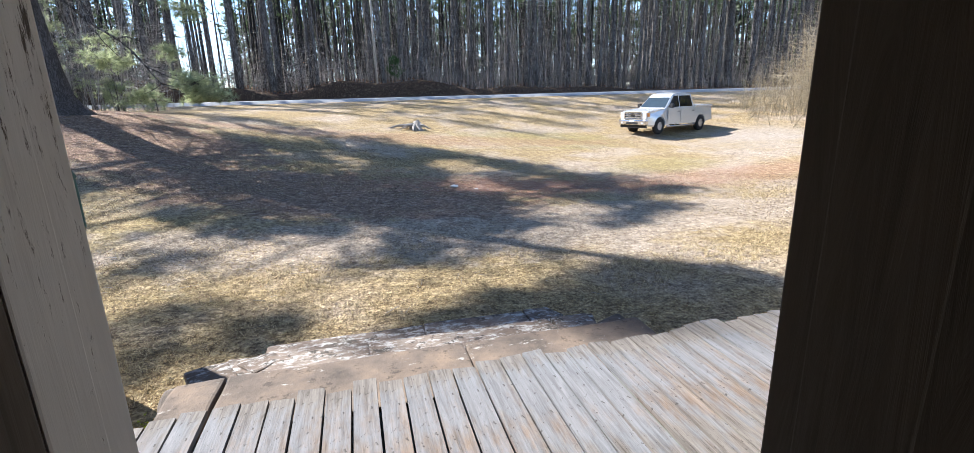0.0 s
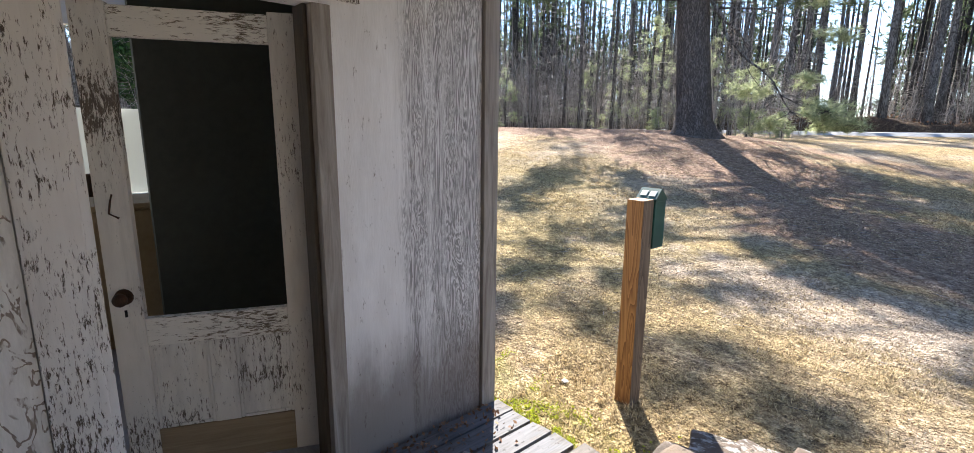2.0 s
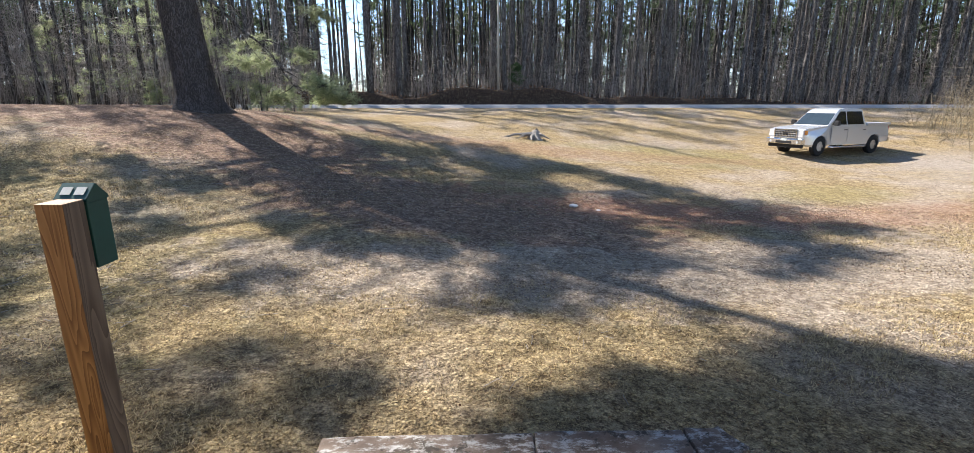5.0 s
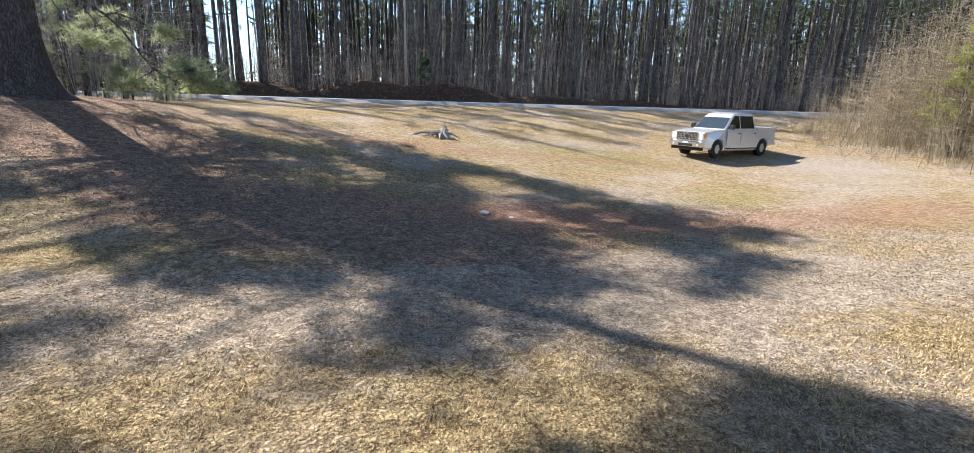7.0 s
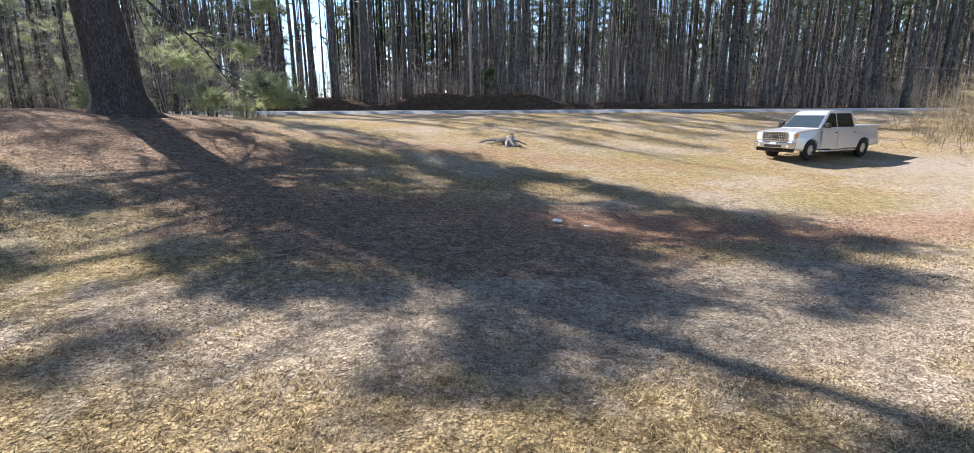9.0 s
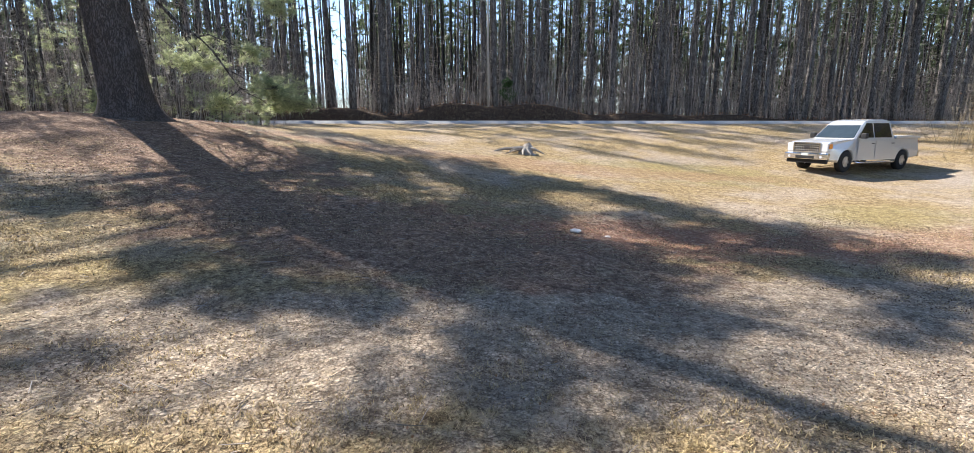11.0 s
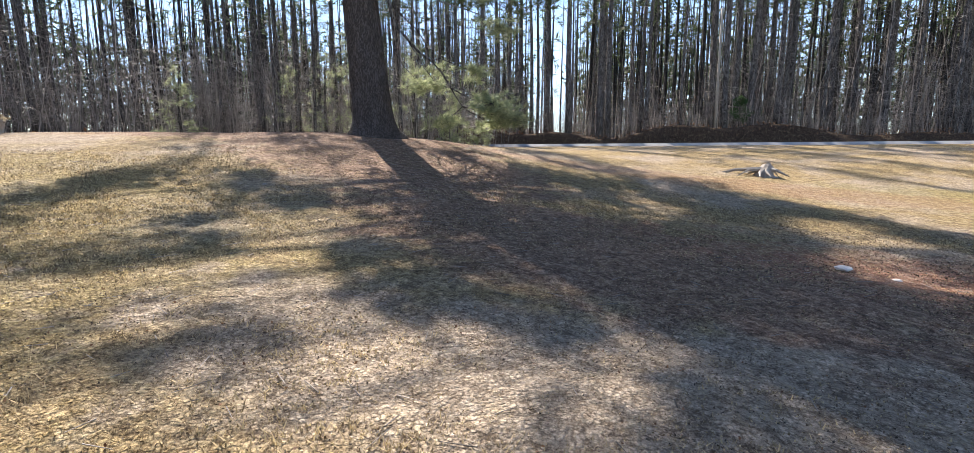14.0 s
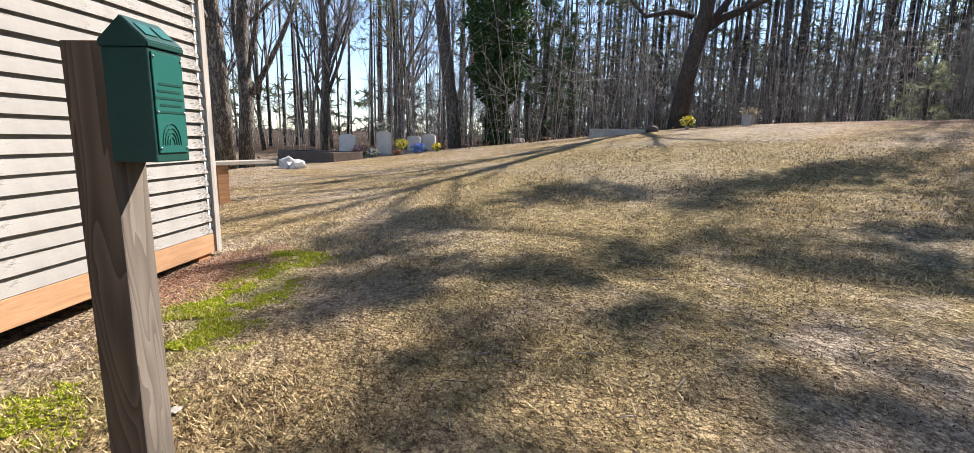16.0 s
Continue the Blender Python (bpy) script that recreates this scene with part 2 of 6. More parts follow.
_col = BROWN_STEP.mix(BROWN_STEP.step(_d, 0.60, 0.66), _col, (0.30, 0.285, 0.26))
_col = BROWN_STEP.mix(BROWN_STEP.step(_b2, 0.55, 0.66), _col, (0.06, 0.046, 0.036))
BROWN_STEP = BROWN_STEP.out(_col, _b2, 0.8, 0.012)
CONCRETE = Mat("lichened_concrete", 0.9)
_c = CONCRETE.coords()
_a, _b2, _d = CONCRETE.noise(_c, 2.2, 6, 0.65), CONCRETE.noise(_c, 9, 6, 0.75), CONCRETE.noise(CONCRETE.coords((0.7, 1.6, 1.6)), 11.0, 8, 0.8)
_base = CONCRETE.ramp(_a, [(0.35, (0.055, 0.042, 0.032)), (0.5, (0.125, 0.092, 0.07)), (0.7, (0.20, 0.165, 0.135))])
_col = CONCRETE.mix(CONCRETE.step(_d, 0.485, 0.60), _base, (0.33, 0.32, 0.30))
_col = CONCRETE.mix(CONCRETE.step(_b2, 0.54, 0.62), _col, (0.045, 0.038, 0.03))
CONCRETE = CONCRETE.out(_col, _b2, 0.7, 0.012)
BRICK = plain("orange_brick", (0.30, 0.11, 0.05), (0.46, 0.21, 0.10), 9, 0.9)
GREEN_METAL = plain("green_painted_metal", (0.006, 0.052, 0.042), (0.010, 0.075, 0.060), 4, 0.38, 0.0, 0.04, spec=0.5)
GREEN_PLATE = plain("green_plate", (0.012, 0.115, 0.095), (0.016, 0.14, 0.115), 4, 0.32, 0.0, 0.03, spec=0.5)
LABEL_GREY = plain("pale_label", (0.42, 0.45, 0.44), (0.55, 0.58, 0.56), 30, 0.5)
STEEL = plain("dull_steel", (0.30, 0.30, 0.30), (0.45, 0.45, 0.45), 20, 0.4, 0.9)
RUST = plain("rusty_iron", (0.035, 0.022, 0.016), (0.11, 0.055, 0.03), 30, 0.7, 0.4)
BLACK_IRON = plain("black_iron", (0.01, 0.01, 0.01), (0.025, 0.022, 0.02), 30, 0.7)
STONE = plain("grey_stone", (0.24, 0.22, 0.20), (0.48, 0.46, 0.43), 5, 0.9)
MARBLE = plain("pale_marble", (0.46, 0.44, 0.41), (0.66, 0.64, 0.60), 4, 0.7)
WALL_BLOCK = plain("dark_curb_stone", (0.09, 0.065, 0.055), (0.18, 0.14, 0.12), 5, 0.9)
ROOF_TIN = plain("rusted_tin_roof", (0.20, 0.13, 0.10), (0.36, 0.30, 0.27), 2, 0.5, 0.6)


def bark(name, c1, c2, c3, scale):
    m = Mat(name, 0.95, 0, 0.15)
    co = m.coords((1, 1, 0.28))
    v = m.n("TexVoronoi", Scale=scale)
    v.feature = "DISTANCE_TO_EDGE"
    wob = m.n("TexNoise", Scale=scale * 0.7, Detail=4)
    m.l(co, wob.inputs["Vector"])
    mixv = m.n("Mix")
    mixv.data_type = "VECTOR"
    mixv.inputs[0].default_value = 0.38
    m.l(co, mixv.inputs[4])
    m.l(wob.outputs["Color"], mixv.inputs[5])
    m.l(mixv.outputs[1], v.inputs["Vector"])
    crack = m.step(v.outputs["Distance"], -0.02, 0.22)
    fine = m.noise(co, scale * 4, 5, 0.7)
    plate = m.ramp(fine, [(0.3, c2), (0.7, c3)])
    h = m.math("ADD", crack, m.math("MULTIPLY", fine, 0.4))
    return m.out(m.mix(crack, c1, plate), h, 0.9, 0.03)


BARK = bark("pine_bark", (0.05, 0.042, 0.039), (0.075, 0.065, 0.061), (0.165, 0.143, 0.135), 13.0)
BARK_FAR = bark("slim_pine_bark", (0.045, 0.040, 0.037), (0.11, 0.10, 0.093), (0.24, 0.222, 0.21), 9.0)
# darker copy of the slim bark: deep-wood shade put into the colour
BARK_DEEP = bark("deep_shade_pine_bark", (0.02, 0.018, 0.016), (0.05, 0.045, 0.042), (0.13, 0.12, 0.112), 9.0)
BARK_GREY = bark("grey_hardwood_bark", (0.06, 0.052, 0.045), (0.14, 0.125, 0.11), (0.27, 0.245, 0.22), 10.0)


def leafy(name, c1, c2, trans=0.25):
    m = Mat(name, 0.6, 0, 0.3)
    g = m.n("NewGeometry")
    col = m.ramp(g.outputs["Random Per Island"], [(0.0, c1), (1.0, c2)])
    m.l(col, m.b.inputs["Base Color"])
    tr = m.n("BsdfTranslucent")
    m.l(col, tr.inputs["Color"])
    mx = m.n("MixShader")
    mx.inputs[0].default_value = trans
    m.l(m.b.outputs[0], mx.inputs[1])
    m.l(tr.outputs[0], mx.inputs[2])
    m.l(mx.outputs[0], m.t.nodes["Material Output"].inputs[0])
    return m.m


NEEDLES = leafy("pine_needles", (0.034, 0.05, 0.024), (0.13, 0.165, 0.085), 0.3)
# paler needle copy: the sun shining on the sprays is put into the colour
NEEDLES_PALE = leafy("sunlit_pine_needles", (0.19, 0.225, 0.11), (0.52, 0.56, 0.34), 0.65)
NEEDLES_YELLOW = leafy("yellow_green_needles", (0.20, 0.21, 0.06), (0.50, 0.50, 0.19), 0.5)
IVY = leafy("ivy_leaves", (0.018, 0.045, 0.014), (0.06, 0.13, 0.035), 0.2)
TWIGS = leafy("bare_twigs", (0.08, 0.07, 0.062), (0.40, 0.36, 0.33), 0.0)
BRUSH = leafy("dry_brush", (0.16, 0.125, 0.08), (0.46, 0.39, 0.27), 0.25)
DRY_LEAVES = leafy("dry_leaves", (0.10, 0.045, 0.022), (0.36, 0.20, 0.11), 0.1)
STRAW = leafy("straw_grass", (0.13, 0.088, 0.038), (0.74, 0.59, 0.33), 0.25)
DARK_CRUMBS = leafy("bark_crumbs", (0.035, 0.026, 0.018), (0.20, 0.14, 0.09), 0.0)
MOSS = leafy("moss", (0.15, 0.19, 0.015), (0.56, 0.60, 0.05), 0.3)

# lawn: dry grass, bare paths, pine straw, red clay, moss, gravel
G = Mat("winter_lawn", 0.95, 0, 0.1)
P3 = G.coords()
n_big, n_mid, n_fine, n_grit = G.noise(P3, 0.35, 5), G.noise(P3, 1.6, 6, 0.65), G.noise(P3, 14, 6, 0.75), G.noise(P3, 60, 4, 0.8)
wobble = G.math("MULTIPLY", G.math("SUBTRACT", n_mid, 0.5), 1.5)


def zone(cx, cy, rx, ry, turn=0.0, lo=0.75, hi=1.15, wob=1.0):
    """Soft-edged oval patch of the ground."""
    mp = G.n("Mapping")
    mp.vector_type = "TEXTURE"
    mp.inputs["Location"].default_value = (cx, cy, 0)
    mp.inputs["Rotation"].default_value = (0, 0, radians(turn))
    mp.inputs["Scale"].default_value = (rx, ry, 1000)
    G.l(P3, mp.inputs[0])
    ln = G.n("VectorMath")
    ln.operation = "LENGTH"
    G.l(mp.outputs[0], ln.inputs[0])
    s = G.math("ADD", ln.outputs["Value"], G.math("MULTIPLY", wobble, wob))
    return G.math("SUBTRACT", 1.0, G.step(s, lo, hi))


n_clump = G.noise(P3, 4.5, 5, 0.7)
grain_v = G.math("ADD", G.math("ADD", G.math("MULTIPLY", n_fine, 0.42), G.math("MULTIPLY", n_grit, 0.42)), G.math("MULTIPLY", n_clump, 0.16))
straw_c = G.ramp(grain_v, [(0.435, (0.11, 0.072, 0.03)), (0.5, (0.42, 0.305, 0.15)), (0.565, (0.74, 0.575, 0.31))])
dirt_c = G.ramp(grain_v, [(0.435, (0.20, 0.15, 0.108)), (0.5, (0.52, 0.42, 0.315)), (0.565, (0.78, 0.655, 0.51))])
needle_c = G.ramp(grain_v, [(0.435, (0.10, 0.056, 0.036)), (0.5, (0.33, 0.205, 0.142)), (0.565, (0.64, 0.46, 0.335))])
clay_c = G.ramp(grain_v, [(0.42, (0.24, 0.10, 0.06)), (0.5, (0.43, 0.215, 0.14)), (0.58, (0.64, 0.44, 0.33))])
moss_c = G.ramp(grain_v, [(0.4, (0.14, 0.15, 0.02)), (0.6, (0.46, 0.48, 0.06))])
grav_c = G.ramp(grain_v, [(0.3, (0.36, 0.30, 0.24)), (0.7, (0.62, 0.55, 0.47))])
# leaf litter, darkened further by the bank's shade put into its colour
shaded_litter_c = G.ramp(grain_v, [(0.42, (0.02, 0.013, 0.009)), (0.5, (0.07, 0.042, 0.027)), (0.58, (0.19, 0.12, 0.08))])
green_c = G.ramp(grain_v, [(0.4, (0.14, 0.13, 0.035)), (0.6, (0.46, 0.43, 0.14))])
gc = G.mix(G.step(n_big, 0.42, 0.66), straw_c, dirt_c)
gc = G.mix(G.math("MULTIPLY", zone(-7, 5, 6.5, 4.5), 0.25), gc, green_c)
gc = G.mix(G.math("MULTIPLY", zone(10, 19, 4, 2.2), 0.35), gc, green_c)
gc = G.mix(G.math("MULTIPLY", zone(12, 12.8, 2.5, 1.4, 20), 0.3), gc, green_c)
gc = G.mix(zone(5.5, 6.0, 7.5, 1.7, 8), gc, dirt_c)
gc = G.mix(G.math("MULTIPLY", zone(1.0, 9.3, 4.8, 2.3, -15), 0.92), gc, needle_c)
gc = G.mix(zone(-5.2, 13.6, 5.5, 3.2, -20), gc, needle_c)
gc = G.mix(zone(-13, 17, 9, 5.5), gc, needle_c)
gc = G.mix(G.math("MULTIPLY", zone(6.4, 10.3, 4.4, 1.6, -6, 0.45, 1.25, 1.6), 0.9), gc, clay_c)
gc = G.mix(G.math("MULTIPLY", zone(13, 10.3, 6.5, 1.5, 6, 0.4, 1.3), 0.5), gc, clay_c)
gc = G.mix(G.math("MULTIPLY", zone(4.2, 18.2, 10, 1.1, 3), 0.35), gc, clay_c)
gc = G.mix(G.math("MULTIPLY", zone(21, 17.6, 4.8, 2.7, 35, 0.2, 1.4), 0.7), gc, grav_c)
gc = G.mix(G.math("MULTIPLY", zone(-2.6, 0.35, 1.1, 0.45, -8), 0.9), gc, clay_c)
gc = G.mix(G.math("MULTIPLY", zone(-1.9, 0.85, 2.0, 0.33, 4, 0.4, 1.2), 0.5), gc, moss_c)
gc = G.mix(G.math("MULTIPLY", zone(-0.2, 0.5, 0.8, 0.25, 0, 0.3, 1.1), 0.3), gc, moss_c)
sepg = G.n("SeparateXYZ")
G.l(P3, sepg.inputs[0])
edge = G.math("ADD", sepg.outputs[1], G.math("MULTIPLY", wobble, 3.0))
gc = G.mix(G.step(edge, 39.4, 40.2), gc, shaded_litter_c)
left = G.math("ADD", sepg.outputs[0], G.math("MULTIPLY", wobble, 6.0))
gc = G.mix(G.math("SUBTRACT", 1.0, G.step(left, -26.0, -21.0)), gc, shaded_litter_c)
vor = G.n("TexVoronoi", Scale=32.0)
G.l(P3, vor.inputs["Vector"])
vor2 = G.n("TexVoronoi", Scale=9.0)
G.l(P3, vor2.inputs["Vector"])
crumb = G.math("MULTIPLY", G.step(vor.outputs["Distance"], 0.36, 0.64), 0.46)
clod = G.math("MULTIPLY", G.step(G.math("ADD", vor2.outputs["Distance"], G.math("MULTIPLY", n_fine, 0.5)), 0.66, 0.95), 0.36)
gc = G.mix(G.math("MAXIMUM", crumb, clod), gc, (0.07, 0.052, 0.04))
tufty = G.noise(P3, 5.5, 8, 0.8)
gc = G.mix(G.math("MULTIPLY", G.step(tufty, 0.53, 0.62), 0.3), gc, (0.10, 0.08, 0.06))
gc = G.mix(G.math("MULTIPLY", G.step(tufty, 0.46, 0.38), 0.25), gc, (0.68, 0.54, 0.34))
gh = G.math("SUBTRACT", G.math("ADD", n_fine, G.math("MULTIPLY", n_grit, 0.6)), G.math("MULTIPLY", G.math("ADD", crumb, clod), 0.8))
LAWN = G.out(gc, gh, 1.0, 0.05)

ASPHALT = plain("grey_asphalt", (0.26, 0.26, 0.265), (0.36, 0.36, 0.36), 3, 0.85)

# ---- building helpers ----


def mesh_of(name, verts, faces, material, smooth=False):
    me = bpy.data.meshes.new(name)
    me.from_pydata([tuple(v) for v in verts], [], [tuple(f) for f in faces])
    me.materials.append(material)
    if smooth:
        me.polygons.foreach_set("use_smooth", [True] * len(me.polygons))
    me.update()
    return me


def part(name, bm, material, parent=None, label="", smooth=False):
    """Link a bmesh as one mesh object under a thing or a part."""
    me = bpy.data.meshes.new(name)
    bm.normal_update()
    bm.to_mesh(me)
    bm.free()
    me.materials.append(material)
    if smooth:
        me.polygons.foreach_set("use_smooth", [True] * len(me.polygons))
    ob = new(name, me)
    ob.parent = parent
    if label:
        tagged(ob, label)
    return ob


def thing(name, label, category, at=(0, 0, 0), rz=0.0, group="", kind=""):
    ob = new(name)
    ob.matrix_world = pose(*at, 0, 0, rz)
    ob.empty_display_size = 0.1
    return tagged(ob, label, category, group, kind)


def box(bm, lo, hi, bevel=0.0, m=None):
    """Add a box between two corners, its edges rounded by bevel."""
    c = [(a + b) / 2 for a, b in zip(lo, hi)]
    s = [abs(b - a) for a, b in zip(lo, hi)]
    mat = Matrix.Translation(c) @ Matrix.Diagonal((*s, 1))
    geo = bmesh.ops.create_cube(bm, size=1.0, matrix=(m @ mat) if m else mat)
    if bevel:
        edges = list({e for v in geo["verts"] for e in v.link_edges})
        bmesh.ops.bevel(bm, geom=edges, offset=bevel, segments=2, affect="EDGES", profile=0.6)
    return bm


def boxes(*items, bevel=0.0):
    bm = bmesh.new()
    for lo, hi in items:
        box(bm, lo, hi, bevel)
    return bm


def tube(bm, pts, radii, sides=8, cap=True):
    """A tapered tube through points."""
    rings = []
    for i, (p, r) in enumerate(zip(pts, radii)):
        p = Vector(p)
        d = (Vector(pts[min(i + 1, len(pts) - 1)]) - Vector(pts[max(i - 1, 0)])).normalized()
        a = d.orthogonal().normalized() if abs(d.z) < 0.95 else Vector((1, 0, 0)).cross(d).normalized()
        b = d.cross(a)
        rings.append([bm.verts.new(p + (a * math.cos(k * math.tau / sides) + b * math.sin(k * math.tau / sides)) * r) for k in range(sides)])
    for q, w in zip(rings, rings[1:]):
        for k in range(sides):
            bm.faces.new((q[k], q[(k + 1) % sides], w[(k + 1) % sides], w[k]))
    if cap:
        bm.faces.new(rings[0][::-1])
        bm.faces.new(rings[-1])
    return bm


# ---- ground ----
HILLS = [0.12, 0.37, 0.07, 0.95, 0.46, -0.04, 0.13, 0.09, 0.08, 0.37, 0.46, 0.09, -0.03, -0.24, 1.67, -0.48, 1.05, 0.89, 0.41, -0.49, 0.63, 0.94, -0.53, 0.8, -0.21, 0.48, -1.38,
         0.68, 0.37, 0.99, -0.35, 0.27, 0.1, -0.48, 1.13, 0.07, 0.48, -0.35, 0.02, -0.07, 0.36, 0.68, 0.19, -0.21, -0.12, 1.01, 0.33, 0.73, 0.16, 0.16, -0.07, 0.21, 0.27, 0.5]
ROAD_Y0, ROAD_Y1, ROAD_Z = 34.0, 39.2, 1.22


def height_grid(x, y):
    """Height of the land, for numpy arrays."""
    z = np.full_like(x, -0.6)
    i = 0
    for cx in range(-42, 55, 12):
        for cy in range(-12, 50, 12):
            z += HILLS[i] * np.exp(-((x - cx) ** 2 + (y - cy) ** 2) / 200.0)
            i += 1
    z += 0.33 * np.exp(-((x + 7) ** 2 + (y - 16) ** 2) / 18.0)
    far = np.clip((np.hypot(x, y - 15) - 55) / 40, 0, 1)
    z = z * (1 - far) + 1.3 * far
    z -= 0.22 * np.exp(-((x - 18) / 7.0) ** 2 - ((y - 19.5) / 5.0) ** 2)
    # road bed, ditch and the bank beyond it
    on = np.clip(1 - np.maximum(ROAD_Y0 - 0.3 - y, y - ROAD_Y1 - 0.3) / 2.5, 0, 1)
    on = on * on * (3 - 2 * on)
    z = z * (1 - on) + (ROAD_Z - 0.03) * on
    bank = np.clip((y - 40.9) / 0.55, 0, 1)
    lump = 1.15 + 0.35 * np.sin(x * 0.33) + 0.25 * np.sin(x * 0.81 + 1)
    z = z + bank * lump * np.exp(-((x + 4) / 26.0) ** 2)
    # shallow wash in the clay
    z = z - 0.10 * np.exp(-((x - 5.5) / 3.0) ** 2 - ((y - 10.4) / 0.8) ** 2)
    return z


def height(x, y):
    return float(height_grid(np.array([float(x)]), np.array([float(y)]))[0])


def graded(lo, hi, near_lo, near_hi, fine, coarse):
    """Coordinates: even and close in the middle, widening outwards."""
    mid = list(np.arange(near_lo, near_hi, fine))
    v, s, up = near_hi, fine, []
    while v < hi:
        up.append(v)
        s = min(s * 1.09, coarse)
        v += s
    v, s, dn = near_lo, fine, []
    while v > lo:
        s = min(s * 1.09, coarse)
        v -= s
        dn.append(v)
    return np.array(dn[::-1] + mid + up + [hi])


def ground_sheet():
    xs, ys = graded(-900, 900, -12, 14, 0.16, 60), graded(-900, 900, 0, 16, 0.16, 60)
    ys = np.unique(np.concatenate([ys, np.arange(40.3, 42.1, 0.15)]))
    X, Y = np.meshgrid(xs, ys)
    Z = height_grid(X, Y)
    near = np.exp(-(np.hypot(X - 2, Y - 8) / 22) ** 2)
    rng = np.random.default_rng(3)
    Z += near * rng.normal(0, 0.006, X.shape)
    Z += near * 0.02 * (np.sin(X * 1.9 + 2 * np.sin(Y * 0.8)) * np.cos(Y * 2.3 + np.sin(X)))
    # under the building the soil lies lower
    nx, ny = len(xs), len(ys)
    verts = np.stack([X.ravel(), Y.ravel(), Z.ravel()], 1)
    idx = np.arange(nx * ny).reshape(ny, nx)
    faces = np.stack([idx[:-1, :-1], idx[:-1, 1:], idx[1:, 1:], idx[1:, :-1]], -1).reshape(-1, 4)
    me = bpy.data.meshes.new("ground")
    me.from_pydata(verts.tolist(), [], faces.tolist())
    me.polygons.foreach_set("use_smooth", [True] * len(me.polygons))
    me.materials.append(LAWN)
    return tagged(new("ground", me), "dry winter lawn with bare earth, pine straw and red clay", "ground", kind="structure")


ground_sheet()


def road_strip():
    bm = bmesh.new()
    xs = list(range(-160, 161, 8))
    rows = []
    for x in xs:
        z = ROAD_Z + 0.12
        rows.append([bm.verts.new((x, y, z - d)) for y, d in ((ROAD_Y0 - 0.25, 0.16), (ROAD_Y0, 0.0), ((ROAD_Y0 + ROAD_Y1) / 2, -0.05), (ROAD_Y1, 0.0), (ROAD_Y1 + 0.15, 0.12))])
    for a, b in zip(rows, rows[1:]):
        for k in range(4):
            bm.faces.new((a[k], b[k], b[k + 1], a[k + 1]))
    ob = part("road", bm, ASPHALT)
    tagged(ob, "pale grey asphalt country road running along the woods", "road", kind="structure")


road_strip()

# ---- the store: recessed porch between two wings ----
W = 4.84            # width of the porch between the wings
BACK = -1.955       # face of the rear wall
TOP = 2.62          # porch ceiling
DOOR_A, DOOR_B = -1.64, -0.84   # side door opening along the wing wall
HEAD = 1.93
X0, X1 = 1.735, 2.38  # doorway in the rear wall
WING = -3.17         # far corner of the left wing
SILL = -0.36         # lowest edge of the siding


def wall(name, items, material, label, bevel=0.0):
    ob = part(name, boxes(*items, bevel=bevel), material)
    return tagged(ob, label, "wall", kind="structure")


wall("wall_west_porch", [((-0.10, DOOR_B, -0.3), (0, -0.075, TOP)), ((-0.10, DOOR_A - 0.02, HEAD), (0, DOOR_B, TOP)), ((-0.10, BACK, -0.3), (0, DOOR_A - 0.02, TOP))],
     WALL_PAINT, "weathered white painted plywood wall of the porch recess")
tagged(part("corner_board", boxes(((-0.10, -0.072, -0.34), (0.022, 0.02, TOP)), bevel=0.004), CORNER_WOOD), "grey weathered corner board with nail holes", "trim", kind="structure")
wall("wall_east_porch", [((W, BACK, -0.3), (W + 0.1, 0.1, TOP))], WALL_PAINT, "weathered white painted plywood wall facing the sun")
tagged(part("corner_board", boxes(((W - 0.022, 0.104, -0.34), (W + 0.1, 0.19, TOP)), bevel=0.004), CORNER_WOOD), "grey weathered corner board", "trim", kind="structure")
wall("wall_rear_porch", [((0.0, BACK - 0.12, -0.3), (X0 - 0.02, BACK, TOP)), ((X1 + 0.02, BACK - 0.12, -0.3), (W, BACK, TOP)), ((X0 - 0.02, BACK - 0.12, 2.1), (X1 + 0.02, BACK, TOP))],
     PEELING, "peeling cream painted rear wall of the porch")
ceil = part("ceiling", boxes(((-0.1, BACK - 0.12, TOP), (W + 0.1, 0.45, TOP + 0.05))), GREY_WOOD)
tagged(ceil, "grey board porch ceiling", "ceiling", kind="structure")


